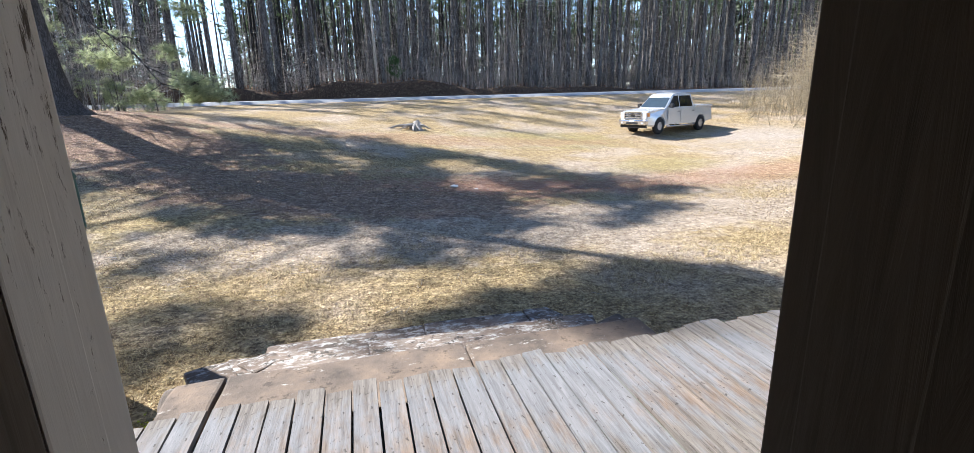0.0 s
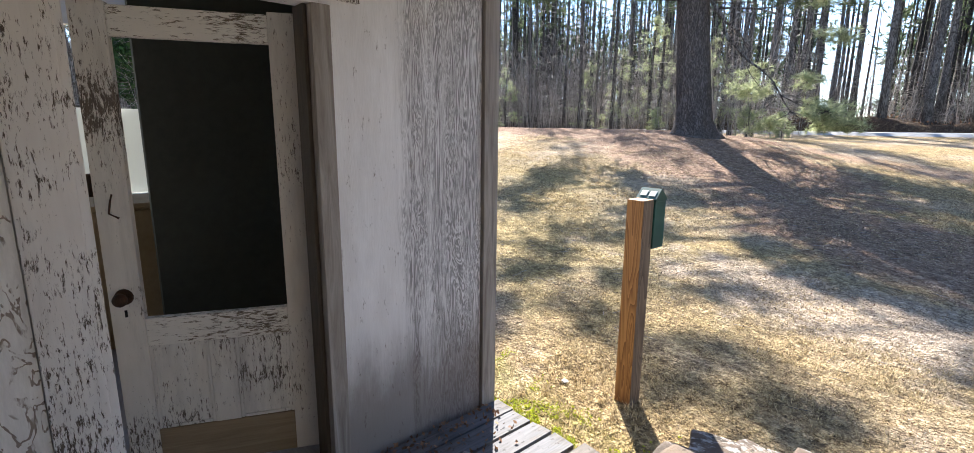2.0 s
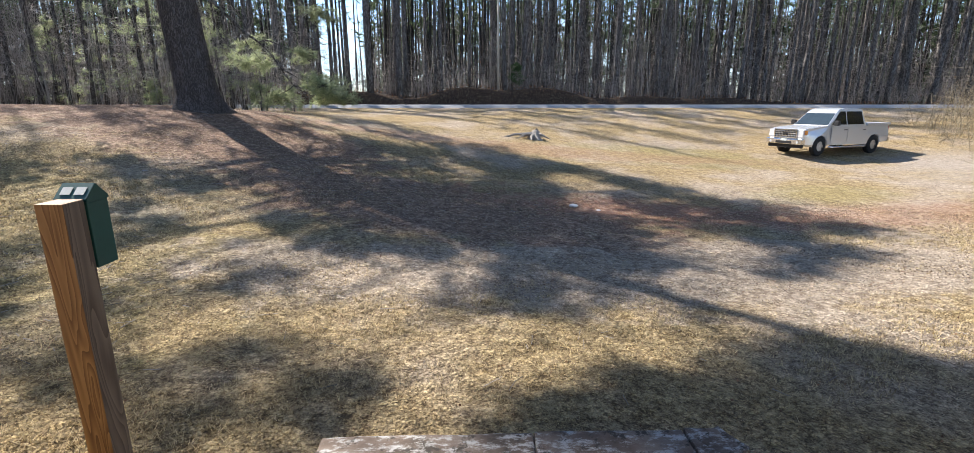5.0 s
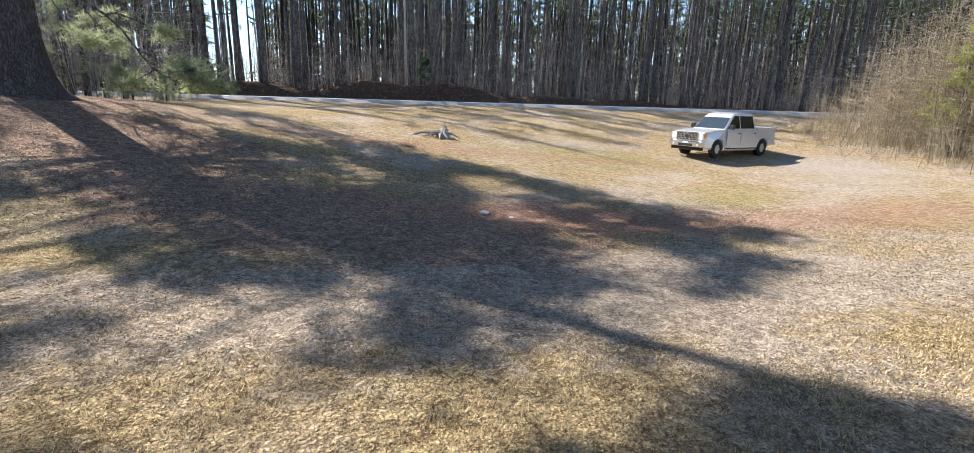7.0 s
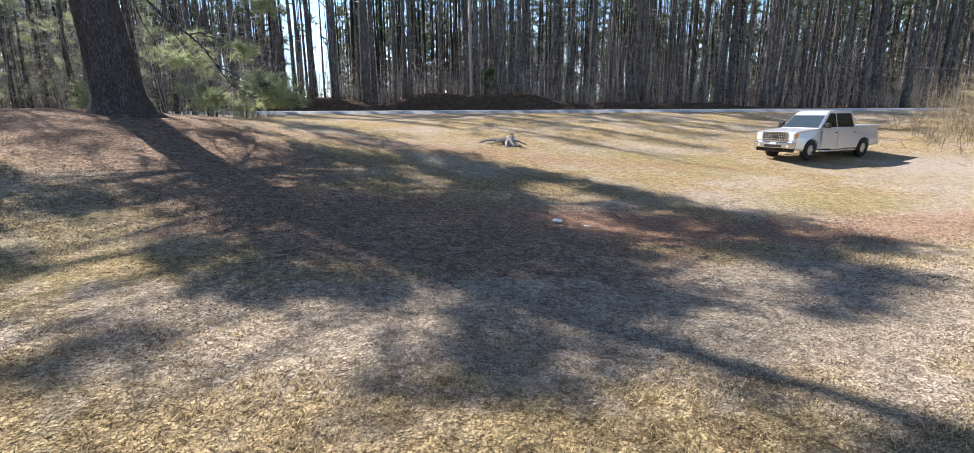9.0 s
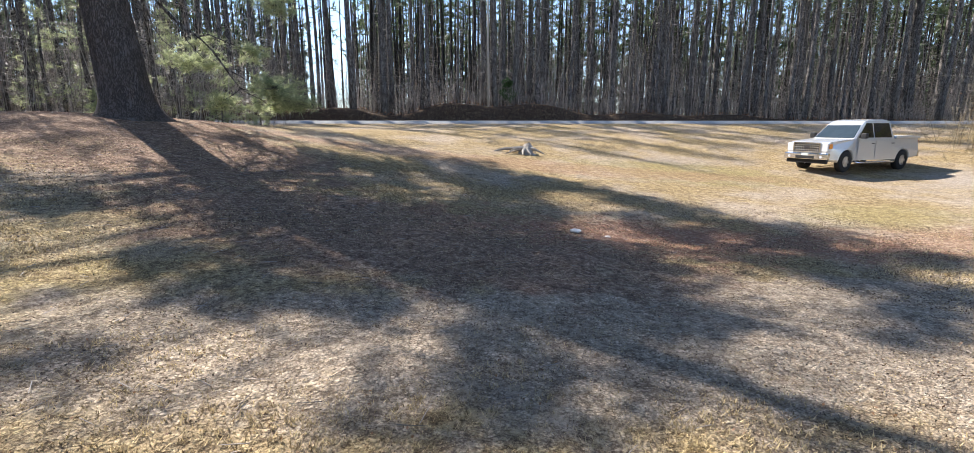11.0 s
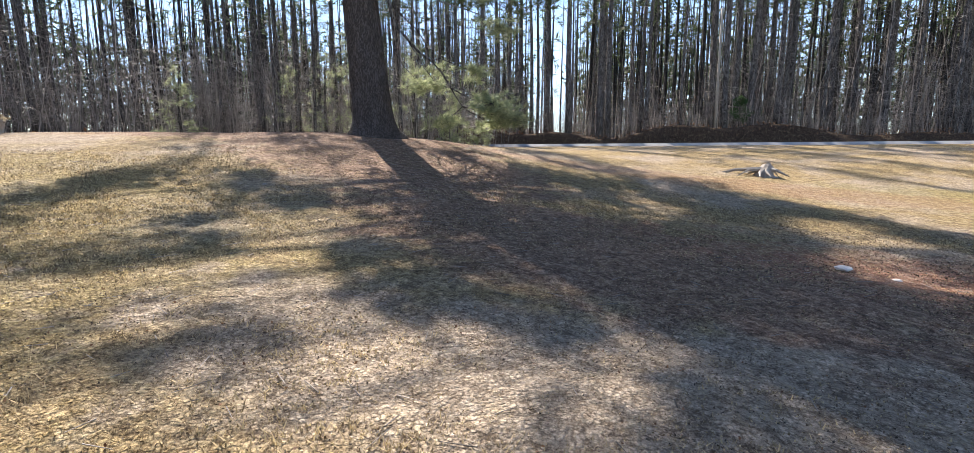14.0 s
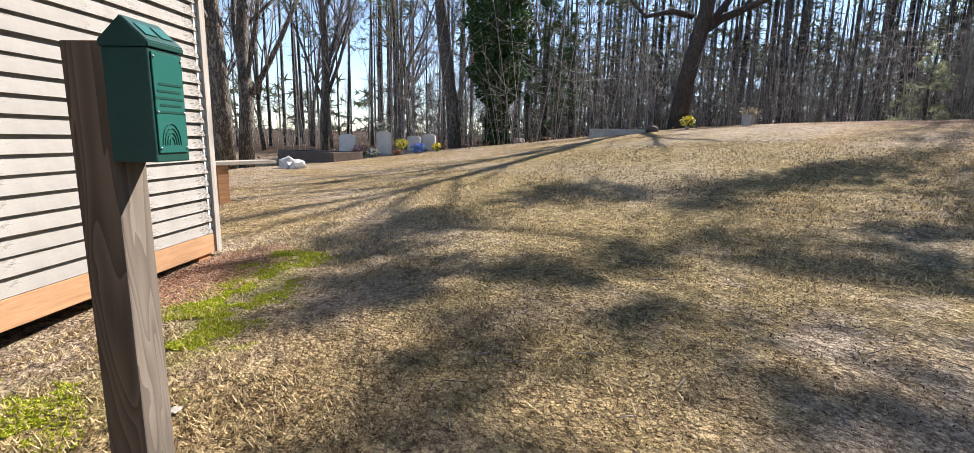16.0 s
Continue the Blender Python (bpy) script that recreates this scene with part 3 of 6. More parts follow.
def doorway_casings():
    # doorway that the walk comes out of
    t = tagged(new("door_frame_1"), "flaking cream door frame around the open doorway", "door frame", kind="structure")
    part("jamb", boxes(((X0 - 0.018, BACK - 0.13, 0), (X0, BACK - 0.062, 2.1)), bevel=0.003), DARK_WOOD, t, "inner jamb strip with the room's darkness put into its colour")
    part("jamb", boxes(((X0 - 0.018, BACK - 0.061, 0), (X0, BACK + 0.001, 2.1)), bevel=0.003), PEELING, t)
    part("casing", boxes(((X0 - 0.13, BACK + 0.002, 0), (X0 - 0.004, BACK + 0.047, 2.18)), bevel=0.004), PEELING, t)
    part("casing", boxes(((X1 + 0.004, BACK + 0.002, 0), (X1 + 0.13, BACK + 0.047, 2.18)), bevel=0.004), DARK_WOOD, t, "dark bare casing, also darkened for the doorway's shade")
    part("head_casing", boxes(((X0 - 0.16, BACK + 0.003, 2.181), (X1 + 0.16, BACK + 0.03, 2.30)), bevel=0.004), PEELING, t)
    part("jamb", boxes(((X1, BACK - 0.13, 0), (X1 + 0.018, BACK + 0.004, 2.1)), bevel=0.003), DARK_WOOD, t, "jamb darkened for the shade inside the doorway")
    # side door
    t = tagged(new("door_frame_2"), "weathered frame of the side door with flaking white paint", "door frame", kind="structure")
    part("jamb", boxes(((-0.12, DOOR_B - 0.07, 0), (0.012, DOOR_B + 0.004, HEAD)), bevel=0.004), CORNER_WOOD, t)
    part("jamb", boxes(((-0.12, DOOR_A - 0.022, 0), (0.006, DOOR_A + 0.02, HEAD)), bevel=0.003), PEELING, t)
    part("casing", boxes(((0.002, DOOR_A - 0.15, 0), (0.03, DOOR_A - 0.005, 2.06)), bevel=0.004), PEELING, t)
    part("corner_strip", boxes(((0.002, BACK + 0.004, 0), (0.014, DOOR_A - 0.153, TOP - 0.01)), bevel=0.002), CRACKED, t, "board with cracked and curling cream paint")
    bm = bmesh.new()
    box(bm, (0.002, DOOR_A - 0.18, 0), (0.03, DOOR_B + 0.12, 0.05), 0.004, Matrix.Translation((0, 0, HEAD + 0.0)) @ Matrix.Rotation(radians(-1.5), 4, "X"))
    part("head_casing", bm, PEELING, t)
    # added dark strip: paints the shade of the gap behind the hinge side
    part("stop_bead", boxes(((-0.125, DOOR_B - 0.086, 0), (-0.03, DOOR_B - 0.0705, HEAD)), bevel=0.002), DARK_WOOD, t, "dark strip standing in for the shaded gap")
    part("threshold", boxes(((-0.14, DOOR_A, -0.02), (0.02, DOOR_B, 0.018)), bevel=0.006), GREY_WOOD, t)


doorway_casings()


def side_door():
    hinge, turn = (-0.20, -0.875), math.degrees(math.atan2(-1.575 + 0.875, -0.52 + 0.20))
    wdt, hgt = 0.77, 1.90
    d = thing("side_door", "half-glazed old door with flaking white paint, pane missing, standing ajar", "door", (hinge[0], hinge[1], 0.02), turn)
    th = 0.02
    sw = 0.115
    part("stile", boxes(((0, -th, 0), (sw, th, hgt)), bevel=0.004), DOOR_PAINT, d)
    latch = part("stile", boxes(((wdt - sw, -th, 0), (wdt, th, hgt)), bevel=0.004), DOOR_PAINT, d)
    part("top_rail", boxes(((sw, -th + 0.002, hgt - 0.12), (wdt - sw, th - 0.002, hgt - 0.01)), bevel=0.004), RAIL_PAINT, d)
    part("lock_rail", boxes(((sw, -th + 0.002, 0.57), (wdt - sw, th - 0.002, 0.69)), bevel=0.004), RAIL_PAINT, d)
    part("bottom_rail", boxes(((sw, -th + 0.002, 0.0), (wdt - sw, th - 0.002, 0.19)), bevel=0.004), KICK_WOOD, d, "bare brown bottom rail")
    mid = wdt / 2
    part("mullion", boxes(((mid - 0.05, -th + 0.003, 0.19), (mid + 0.05, th - 0.003, 0.57)), bevel=0.004), PANEL_PAINT, d)
    for a, b in ((sw, mid - 0.05), (mid + 0.05, wdt - sw)):
        part("panel", boxes(((a, -0.004, 0.19), (b, 0.004, 0.57)), bevel=0.0015), PANEL_PAINT, d)
        for lo, hi in (((a, 0.005, 0.19), (a + 0.014, 0.013, 0.57)), ((b - 0.014, 0.005, 0.19), (b, 0.013, 0.57)), ((a + 0.0145, 0.005, 0.556), (b - 0.0145, 0.013, 0.57)), ((a + 0.0145, 0.005, 0.19), (b - 0.0145, 0.013, 0.204))):
            part("panel_moulding", boxes((lo, hi), bevel=0.004), DOOR_PAINT, d)
    bm = bmesh.new()
    bmesh.ops.create_uvsphere(bm, u_segments=16, v_segments=10, radius=0.027, matrix=Matrix.Translation((wdt - 0.055, th + 0.045, 0.79)) @ Matrix.Diagonal((1, 0.75, 1, 1)))
    tube(bm, [(wdt - 0.055, th, 0.79), (wdt - 0.055, th + 0.035, 0.79)], [0.011, 0.011], 10)
    k = part("door_knob", bm, RUST, latch, "rusty round door knob", True)
    part("rose", tube(bmesh.new(), [(wdt - 0.055, th + 0.001, 0.79), (wdt - 0.055, th + 0.006, 0.79)], [0.034, 0.03], 14), RUST, latch)
    part("key_hole", boxes(((wdt - 0.06, th + 0.0005, 0.705), (wdt - 0.05, th + 0.003, 0.735)), bevel=0.001), BLACK_IRON, latch)
    part("hook_latch", tube(bmesh.new(), [(wdt - 0.06, th, 1.20), (wdt - 0.06, th + 0.02, 1.18), (wdt - 0.05, th + 0.02, 1.13), (wdt - 0.08, th + 0.015, 1.11)], [0.004] * 4, 6), RUST, latch)


side_door()

# entrance door, swung inwards
inner = thing("entrance_door", "dark wooden door standing open into the store", "door", (X1 - 0.005, BACK - 0.14, 0.01), -90)
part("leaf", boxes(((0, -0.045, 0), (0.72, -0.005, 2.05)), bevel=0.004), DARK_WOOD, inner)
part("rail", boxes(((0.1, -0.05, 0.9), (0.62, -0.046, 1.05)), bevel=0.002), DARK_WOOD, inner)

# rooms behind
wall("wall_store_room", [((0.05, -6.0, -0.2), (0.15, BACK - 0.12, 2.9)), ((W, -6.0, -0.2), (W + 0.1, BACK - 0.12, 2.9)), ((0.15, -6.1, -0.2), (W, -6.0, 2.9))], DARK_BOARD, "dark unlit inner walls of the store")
# floor in a light wood, chosen to throw light onto the inner walls
tagged(part("floor", boxes(((WING, -6.0, -0.06), (W, BACK - 0.002, -0.012)), ((WING + 0.1, BACK, -0.06), (-0.102, -0.16, -0.012))), GREY_WOOD), "grey board floor inside, kept pale to bounce light", "floor", kind="structure")
# ceiling leaves an unseen gap over the side room to light it
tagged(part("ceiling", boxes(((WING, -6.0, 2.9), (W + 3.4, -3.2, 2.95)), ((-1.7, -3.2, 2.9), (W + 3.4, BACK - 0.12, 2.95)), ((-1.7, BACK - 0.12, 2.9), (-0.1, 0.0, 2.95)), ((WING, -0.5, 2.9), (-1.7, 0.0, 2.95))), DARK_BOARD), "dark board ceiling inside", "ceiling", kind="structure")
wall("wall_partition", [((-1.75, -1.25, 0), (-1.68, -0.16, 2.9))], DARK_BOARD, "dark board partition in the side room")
# west wall with its window, plus an unseen opening added to light the room
WY0, WY1, WZ0, WZ1 = -2.5, -1.0, 0.92, 2.2
wall("wall_west", [((WING, -3.1, -0.3), (WING + 0.1, WY0, 2.9)), ((WING, -6.0, -0.3), (WING + 0.1, -5.5, 2.9)), ((WING, -5.5, 2.3), (WING + 0.1, -3.1, 2.9)), ((WING, -5.5, -0.3), (WING + 0.1, -3.1, 0.5)), ((WING, WY1, -0.3), (WING + 0.1, -0.0, 2.9)), ((WING, WY0, -0.3), (WING + 0.1, WY1, WZ0)), ((WING, WY0, WZ1), (WING + 0.1, WY1, 2.9))],
     INNER_WHITE, "pale painted west wall with a window")
win = tagged(new("window_1"), "paneless window with pale frame in the west wall", "window", kind="structure")
part("window_frame", boxes(((WING + 0.02, WY0, WZ0), (WING + 0.12, WY0 + 0.06, WZ1)), ((WING + 0.02, WY1 - 0.28, WZ0), (WING + 0.12, WY1 - 0.2, WZ1)), bevel=0.003), PEELING, win)
part("window_sill", boxes(((WING - 0.02, WY0 - 0.05, WZ0 - 0.04), (WING + 0.16, WY1 + 0.05, WZ0)), bevel=0.004), INNER_WHITE, win)
# added sheet that passes sunlight, for the bright pale wall under the window
LIT_SHEET = Mat("sun_passing_sheet", 0.6)
_tr = LIT_SHEET.n("BsdfTranslucent")
_tr.inputs[0].default_value = (0.60, 0.62, 0.60, 1)
_mx = LIT_SHEET.n("MixShader")
_mx.inputs[0].default_value = 0.4
LIT_SHEET.b.inputs["Base Color"].default_value = (0.78, 0.80, 0.78, 1)
LIT_SHEET.l(LIT_SHEET.b.outputs[0], _mx.inputs[1])
LIT_SHEET.l(_tr.outputs[0], _mx.inputs[2])
LIT_SHEET.l(_mx.outputs[0], LIT_SHEET.t.nodes["Material Output"].inputs[0])
part("added_sheet", boxes(((WING + 0.06, WY0 + 0.061, WZ0 + 0.002), (WING + 0.068, WY1 - 0.002, 1.60))), LIT_SHEET.m, win, "added translucent sheet that brightens the lower half of the window")
cab = thing("cabinet", "tan hardboard cabinet with a dark brown backed seat behind it", "cabinet", (-2.35, -1.6, -0.012))
part("body", boxes(((-0.25, -0.75, 0), (0.23, 0.62, 0.95)), bevel=0.01), TAN_BOARD, cab)
part("top", boxes(((-0.27, -0.77, 0.951), (0.26, 0.64, 0.98)), bevel=0.006), TAN_BOARD, cab)
for ya, yb in ((-0.73, -0.06), (-0.04, 0.6)):
    part("door", boxes(((0.231, ya, 0.06), (0.25, yb, 0.93)), bevel=0.004), TAN_BOARD, cab)
ch = thing("wooden_chair", "dark brown chair back showing above the cabinet", "chair", (-2.95, -1.55, -0.012))
part("backrest", boxes(((-0.02, -0.22, 0.85), (0.02, 0.22, 1.12)), bevel=0.015), BROWN_WOOD, ch)
part("seat", boxes(((-0.02, -0.22, 0.42), (0.4, 0.22, 0.46)), bevel=0.01), BROWN_WOOD, ch)
for lx in (0.0, 0.36):
    for ly in (-0.19, 0.19):
        part("leg", boxes(((lx - 0.018, ly - 0.018, 0), (lx + 0.018, ly + 0.018, 0.85 if lx == 0 else 0.42)), bevel=0.003), BROWN_WOOD, ch)


def wing_siding(name, xa, xb, label):
    """Front of a wing: sheathing behind lapped boards, one object a board."""
    base = part(name, boxes(((min(xa, xb) + 0.02, -0.14, SILL + 0.02), (max(xa, xb) - 0.02, -0.03, 2.95))), DARK_BOARD)
    tagged(base, label, "wall", kind="structure")
    rnd = random.Random(5)
    step, n, L = 0.117, 28, abs(xb - xa) - 0.06
    bmb = bmesh.new()
    vs = [(-L / 2, 0, 0), (L / 2, 0, 0), (L / 2, 0.036, 0), (-L / 2, 0.036, 0), (-L / 2, 0, step + 0.012), (L / 2, 0, step + 0.012), (L / 2, 0.007, step + 0.012), (-L / 2, 0.007, step + 0.012)]
    vv = [bmb.verts.new(v) for v in vs]
    for f in ((0, 3, 2, 1), (4, 5, 6, 7), (0, 1, 5, 4), (2, 3, 7, 6), (1, 2, 6, 5), (3, 0, 4, 7)):
        bmb.faces.new([vv[i] for i in f])
    bmesh.ops.subdivide_edges(bmb, edges=[e for e in bmb.edges if abs(e.verts[0].co.x - e.verts[1].co.x) > 1], cuts=9)
    me = bpy.data.meshes.new("siding_board")
    bmb.to_mesh(me)
    bmb.free()
    me.materials.append(SIDING)
    for i in range(n):
        ob = new("siding_board", me)
        ob.parent = base
        ob.location = ((xa + xb) / 2, -0.028 + rnd.uniform(0, 0.006), SILL + 0.09 + i * step)
        ob.rotation_euler = (rnd.uniform(-0.01, 0.01), rnd.uniform(-0.0022, 0.0022), 0)
    part("sill_beam", boxes(((min(xa, xb) + 0.02, -0.12, SILL - 0.10), (max(xa, xb) - 0.02, 0.012, SILL + 0.085)), bevel=0.006), SILL_WOOD, base, "orange weathered sill beam")
    return base


wing_siding("wall_south_wing", WING, -0.10, "whitewashed lapped siding on the front of the store")
wing_siding("wall_south_wing_east", W + 0.1, W + 3.5, "whitewashed lapped siding on the east front of the store")
tagged(part("corner_board", boxes(((WING - 0.03, -0.11, SILL - 0.1), (WING + 0.05, 0.03, 2.95)), bevel=0.004), CORNER_WOOD), "pale grey corner board at the end of the siding", "trim", kind="structure")
wall("wall_east", [((W + 3.4, -6.0, -0.4), (W + 3.5, -0.02, 2.95))], SIDING, "whitewashed end wall of the store")
wall("wall_north", [((WING, -6.15, -0.4), (W + 3.5, -6.05, 2.95))], SIDING, "whitewashed back wall of the store")
roof = thing("roof", "rusted tin roof over the store", "roof", (0, 0, 0), kind="structure")
bm = bmesh.new()


def slope(xa, xb, ya, yb):
    zz = [2.96 + (0.4 - y) * 1.24 / 3.4 if y > -3.01 else 4.2 - (-3.0 - y) * 1.24 / 3.5 for y in (ya, yb)]
    bm.faces.new([bm.verts.new(v) for v in ((xa, ya, zz[0]), (xb, ya, zz[0]), (xb, yb, zz[1]), (xa, yb, zz[1]))])


# matching gap in the roof, added to let sky light in
slope(-1.7, W + 3.8, 0.4, -3.0)
slope(WING - 0.3, -1.7, 0.4, -0.5)
slope(WING - 0.3, W + 3.8, -3.0, -6.5)
bmesh.ops.solidify(bm, geom=bm.faces[:], thickness=0.06)
part("roof_sheet", bm, ROOF_TIN, roof)
part("fascia", boxes(((-0.1, 0.3, TOP + 0.052), (W + 0.1, 0.34, 2.95))), GREY_WOOD, roof)

# foundation piers in brick under the west corner
pier = thing("brick_pier", "orange brick pier under the corner of the store", "pier", (WING + 0.18, -0.06, SILL - 0.1))
bb = boxes(((-0.1, -0.045, -0.03), (0.1, 0.045, 0.03)), bevel=0.006)
first = part("brick", bb, BRICK, pier)
first.location = (0, 0, -0.033)
for i in range(1, 5):
    for j in (-1, 0, 1):
        ob = new("brick", first.data)
        ob.parent = pier
        ob.location = (j * 0.21 + (0.1 if i % 2 else 0) - 0.05, random.uniform(-0.01, 0.01), -0.033 - i * 0.068)


def deck():
    base = part("floor_porch", boxes(((0.02, BACK, -0.16), (W - 0.02, -0.12, -0.045))), DARK_BOARD)
    tagged(base, "weathered whitish plank porch floor with splintered ends", "floor", kind="structure")
    rnd = random.Random(11)
    x = 0.03
    while x < W - 0.05:
        w = rnd.uniform(0.118, 0.14)
        if x + w > W - 0.03:
            w = W - 0.03 - x
        yend = 0.03 + rnd.uniform(-0.035, 0.03) + 0.035 * x
        bm = bmesh.new()
        n = 7
        ya = BACK + 0.004
        rows = []
        for k in range(n + 1):
            y = ya + (yend - ya) * k / n
            e = [rnd.uniform(-0.0016, 0.0016) for _ in range(2)]
            chip = rnd.uniform(-0.012, 0.012) if k == n else 0
            rows.append([bm.verts.new((0.0025 + e[0], y + chip, -0.03)), bm.verts.new((w - 0.0025 + e[1], y - chip, -0.03)),
                         bm.verts.new((w - 0.004 + e[1], y - chip, -rnd.uniform(0, 0.002))), bm.verts.new((0.004 + e[0], y + chip, -rnd.uniform(0, 0.002)))])
        for a, b in zip(rows, rows[1:]):
            for q in range(4):
                bm.faces.new((a[q], a[(q + 1) % 4], b[(q + 1) % 4], b[q]))
        bm.faces.new(rows[0][::-1])
        bm.faces.new(rows[-1])
        bmesh.ops.recalc_face_normals(bm, faces=bm.faces[:])
        ob = part("plank", bm, DECK_WOOD, base)
        ob.location = (x, 0, rnd.uniform(-0.004, 0.003))
        ob.rotation_euler = (0, rnd.uniform(-0.012, 0.012), 0)
        x += w + (rnd.uniform(0.002, 0.006) if rnd.random() > 0.12 else rnd.uniform(0.012, 0.02))


deck()


def rough_block(lo, hi, seed, amp=0.012, cuts=5):
    """A worn block: rounded edges and an uneven skin."""
    bm = bmesh.new()
    box(bm, lo, hi, 0.018)
    long_edges = [e for e in bm.edges if e.calc_length() > 0.12]
    bmesh.ops.subdivide_edges(bm, edges=long_edges, cuts=cuts, use_grid_fill=True)
    for v in bm.verts:
        p = v.co * 5 + Vector((seed * 3.1, seed, 0))
        v.co += Vector((noise.noise(p), noise.noise(p + Vector((9, 0, 0))), 0.6 * noise.noise(p * 0.7 + Vector((0, 9, 0))))) * amp
    return bm


def steps():
    t = thing("front_steps", "three worn and cracked lichen-stained concrete steps below the porch", "steps", (0, 0, 0))
    rnd = random.Random(4)
    rows = ((0.78, 3.78, 0.05, 0.62, -0.12, (1.06, 2.5), BROWN_STEP), (0.98, 3.62, 0.34, 1.10, -0.28, (1.9, 3.3), CONCRETE), (1.10, 3.46, 0.70, 1.63, -0.44, (2.35, 3.25), CONCRETE))
    for i, (xa, xb, y0, y1, z, cracks, mat) in enumerate(rows):
        xs = [xa, *cracks, xb]
        for k, (a, b) in enumerate(zip(xs, xs[1:])):
            bm = rough_block((a + 0.006, y0, -0.9), (b - 0.006, y1 + rnd.uniform(-0.012, 0.012), z + rnd.uniform(-0.008, 0.004)), i * 5 + k, 0.014)
            part("tread", bm, mat, t)
    for k, (px, py, pz, sx, sy, sz, rz) in enumerate(((0.90, 0.86, -0.25, 0.13, 0.17, 0.09, 20), (1.0, 1.16, -0.36, 0.14, 0.12, 0.09, -15), (1.12, 1.36, -0.43, 0.11, 0.10, 0.06, 30), (0.86, 0.52, -0.17, 0.12, 0.13, 0.07, 8),
                                                      (1.14, 1.02, -0.27, 0.10, 0.10, 0.05, 40), (3.68, 0.72, -0.24, 0.14, 0.15, 0.10, 12), (3.58, 1.12, -0.36, 0.12, 0.13, 0.09, -20), (3.42, 1.50, -0.44, 0.12, 0.11, 0.06, 25))):
        bm = rough_block((-sx, -sy, -0.45), (sx, sy, sz), 40 + k, 0.03, 3)
        ob = part("broken_piece", bm, BROWN_STEP if k in (3, 5) else CONCRETE, t)
        ob.location = (px, py, pz - sz)
        ob.rotation_euler = (rnd.uniform(-0.08, 0.08), rnd.uniform(-0.1, 0.1), radians(rz))


steps()


def box_post():
    p = thing("post", "square honey-coloured pine post set in the lawn", "post", (-0.09, 1.565, 0))
    bm = bmesh.new()
    box(bm, (-0.07, -0.07, -0.9), (0.07, 0.07, 0.975), 0.006)
    sh = part("shaft", bm, POST_WOOD, p, "pine shaft weathered grey, with shade put into two face colours")
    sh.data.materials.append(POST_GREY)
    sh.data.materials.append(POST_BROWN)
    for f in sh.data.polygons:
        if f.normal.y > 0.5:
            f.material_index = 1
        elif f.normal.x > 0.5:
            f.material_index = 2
    b = thing("leaflet_box", "dark green metal box with a gabled lid on the post", "box", (-0.09, 1.637, 0.60))
    w, d, h = 0.08, 0.15, 0.355
    part("body", boxes(((-w, 0.0, 0), (w, d, h)), bevel=0.004), GREEN_METAL, b)
    bm = bmesh.new()
    o = 0.006
    prof = [(-o, h + 0.001), (d + o, h + 0.001), (d + o, h + 0.02), (d / 2, h + 0.095), (-o, h + 0.02)]
    fa = [bm.verts.new((-w - o, y, z)) for y, z in prof]
    fb = [bm.verts.new((w + o, y, z)) for y, z in prof]
    bm.faces.new(fa)
    bm.faces.new(fb[::-1])
    for k in range(5):
        bm.faces.new((fa[k], fb[k], fb[(k + 1) % 5], fa[(k + 1) % 5]))
    bmesh.ops.recalc_face_normals(bm, faces=bm.faces[:])
    bmesh.ops.bevel(bm, geom=bm.edges[:], offset=0.003, segments=2, affect="EDGES")
    lid = part("lid", bm, GREEN_METAL, b)
    plate = part("front_plate", boxes(((-w + 0.01, d + 0.001, 0.03), (w - 0.01, d + 0.005, h - 0.01)), bevel=0.0015), GREEN_PLATE, b, "lighter green embossed plate")
    ang = math.atan2(0.075, d / 2 + o)
    for k in range(5):
        z = 0.245 - k * 0.022
        part("text_bar", boxes(((-w + 0.018 + 0.01 * (k % 2), d + 0.0055, z), (w - 0.03 + 0.01 * (k % 3), d + 0.0066, z + 0.007))), GREEN_METAL, plate)
    for k in range(4):
        pts = [(0.01 + (0.012 + k * 0.011) * math.cos(a), d + 0.006, 0.055 + (0.025 + k * 0.015) * math.sin(a)) for a in np.linspace(0, math.pi, 9)]
        part("embossed_arc", tube(bmesh.new(), pts, [0.0016] * 9, 5), GREEN_METAL, plate)
    for sx in (-1, 1):
        for zz in (0.045, 0.16, h - 0.025):
            bm = bmesh.new()
            bmesh.ops.create_uvsphere(bm, u_segments=8, v_segments=5, radius=0.004, matrix=Matrix.Translation((sx * (w - 0.016), d + 0.006, zz)))
            part("screw", bm, STEEL, plate)
    for side in (1, -1):
        for q in (-1, 1):
            mm = Matrix.Translation((q * 0.036, d / 2 + side * (d / 4 + 0.003), h + 0.0575)) @ Matrix.Rotation(-side * ang, 4, "X")
            bm = bmesh.new()
            box(bm, (-0.026, side * -0.022, 0.0015), (0.026, side * 0.028, 0.004), 0.0, mm)
            part("label_plate", bm, LABEL_GREY if side < 0 else GREEN_PLATE, lid, "pale printed label" if side < 0 else "")


box_post()

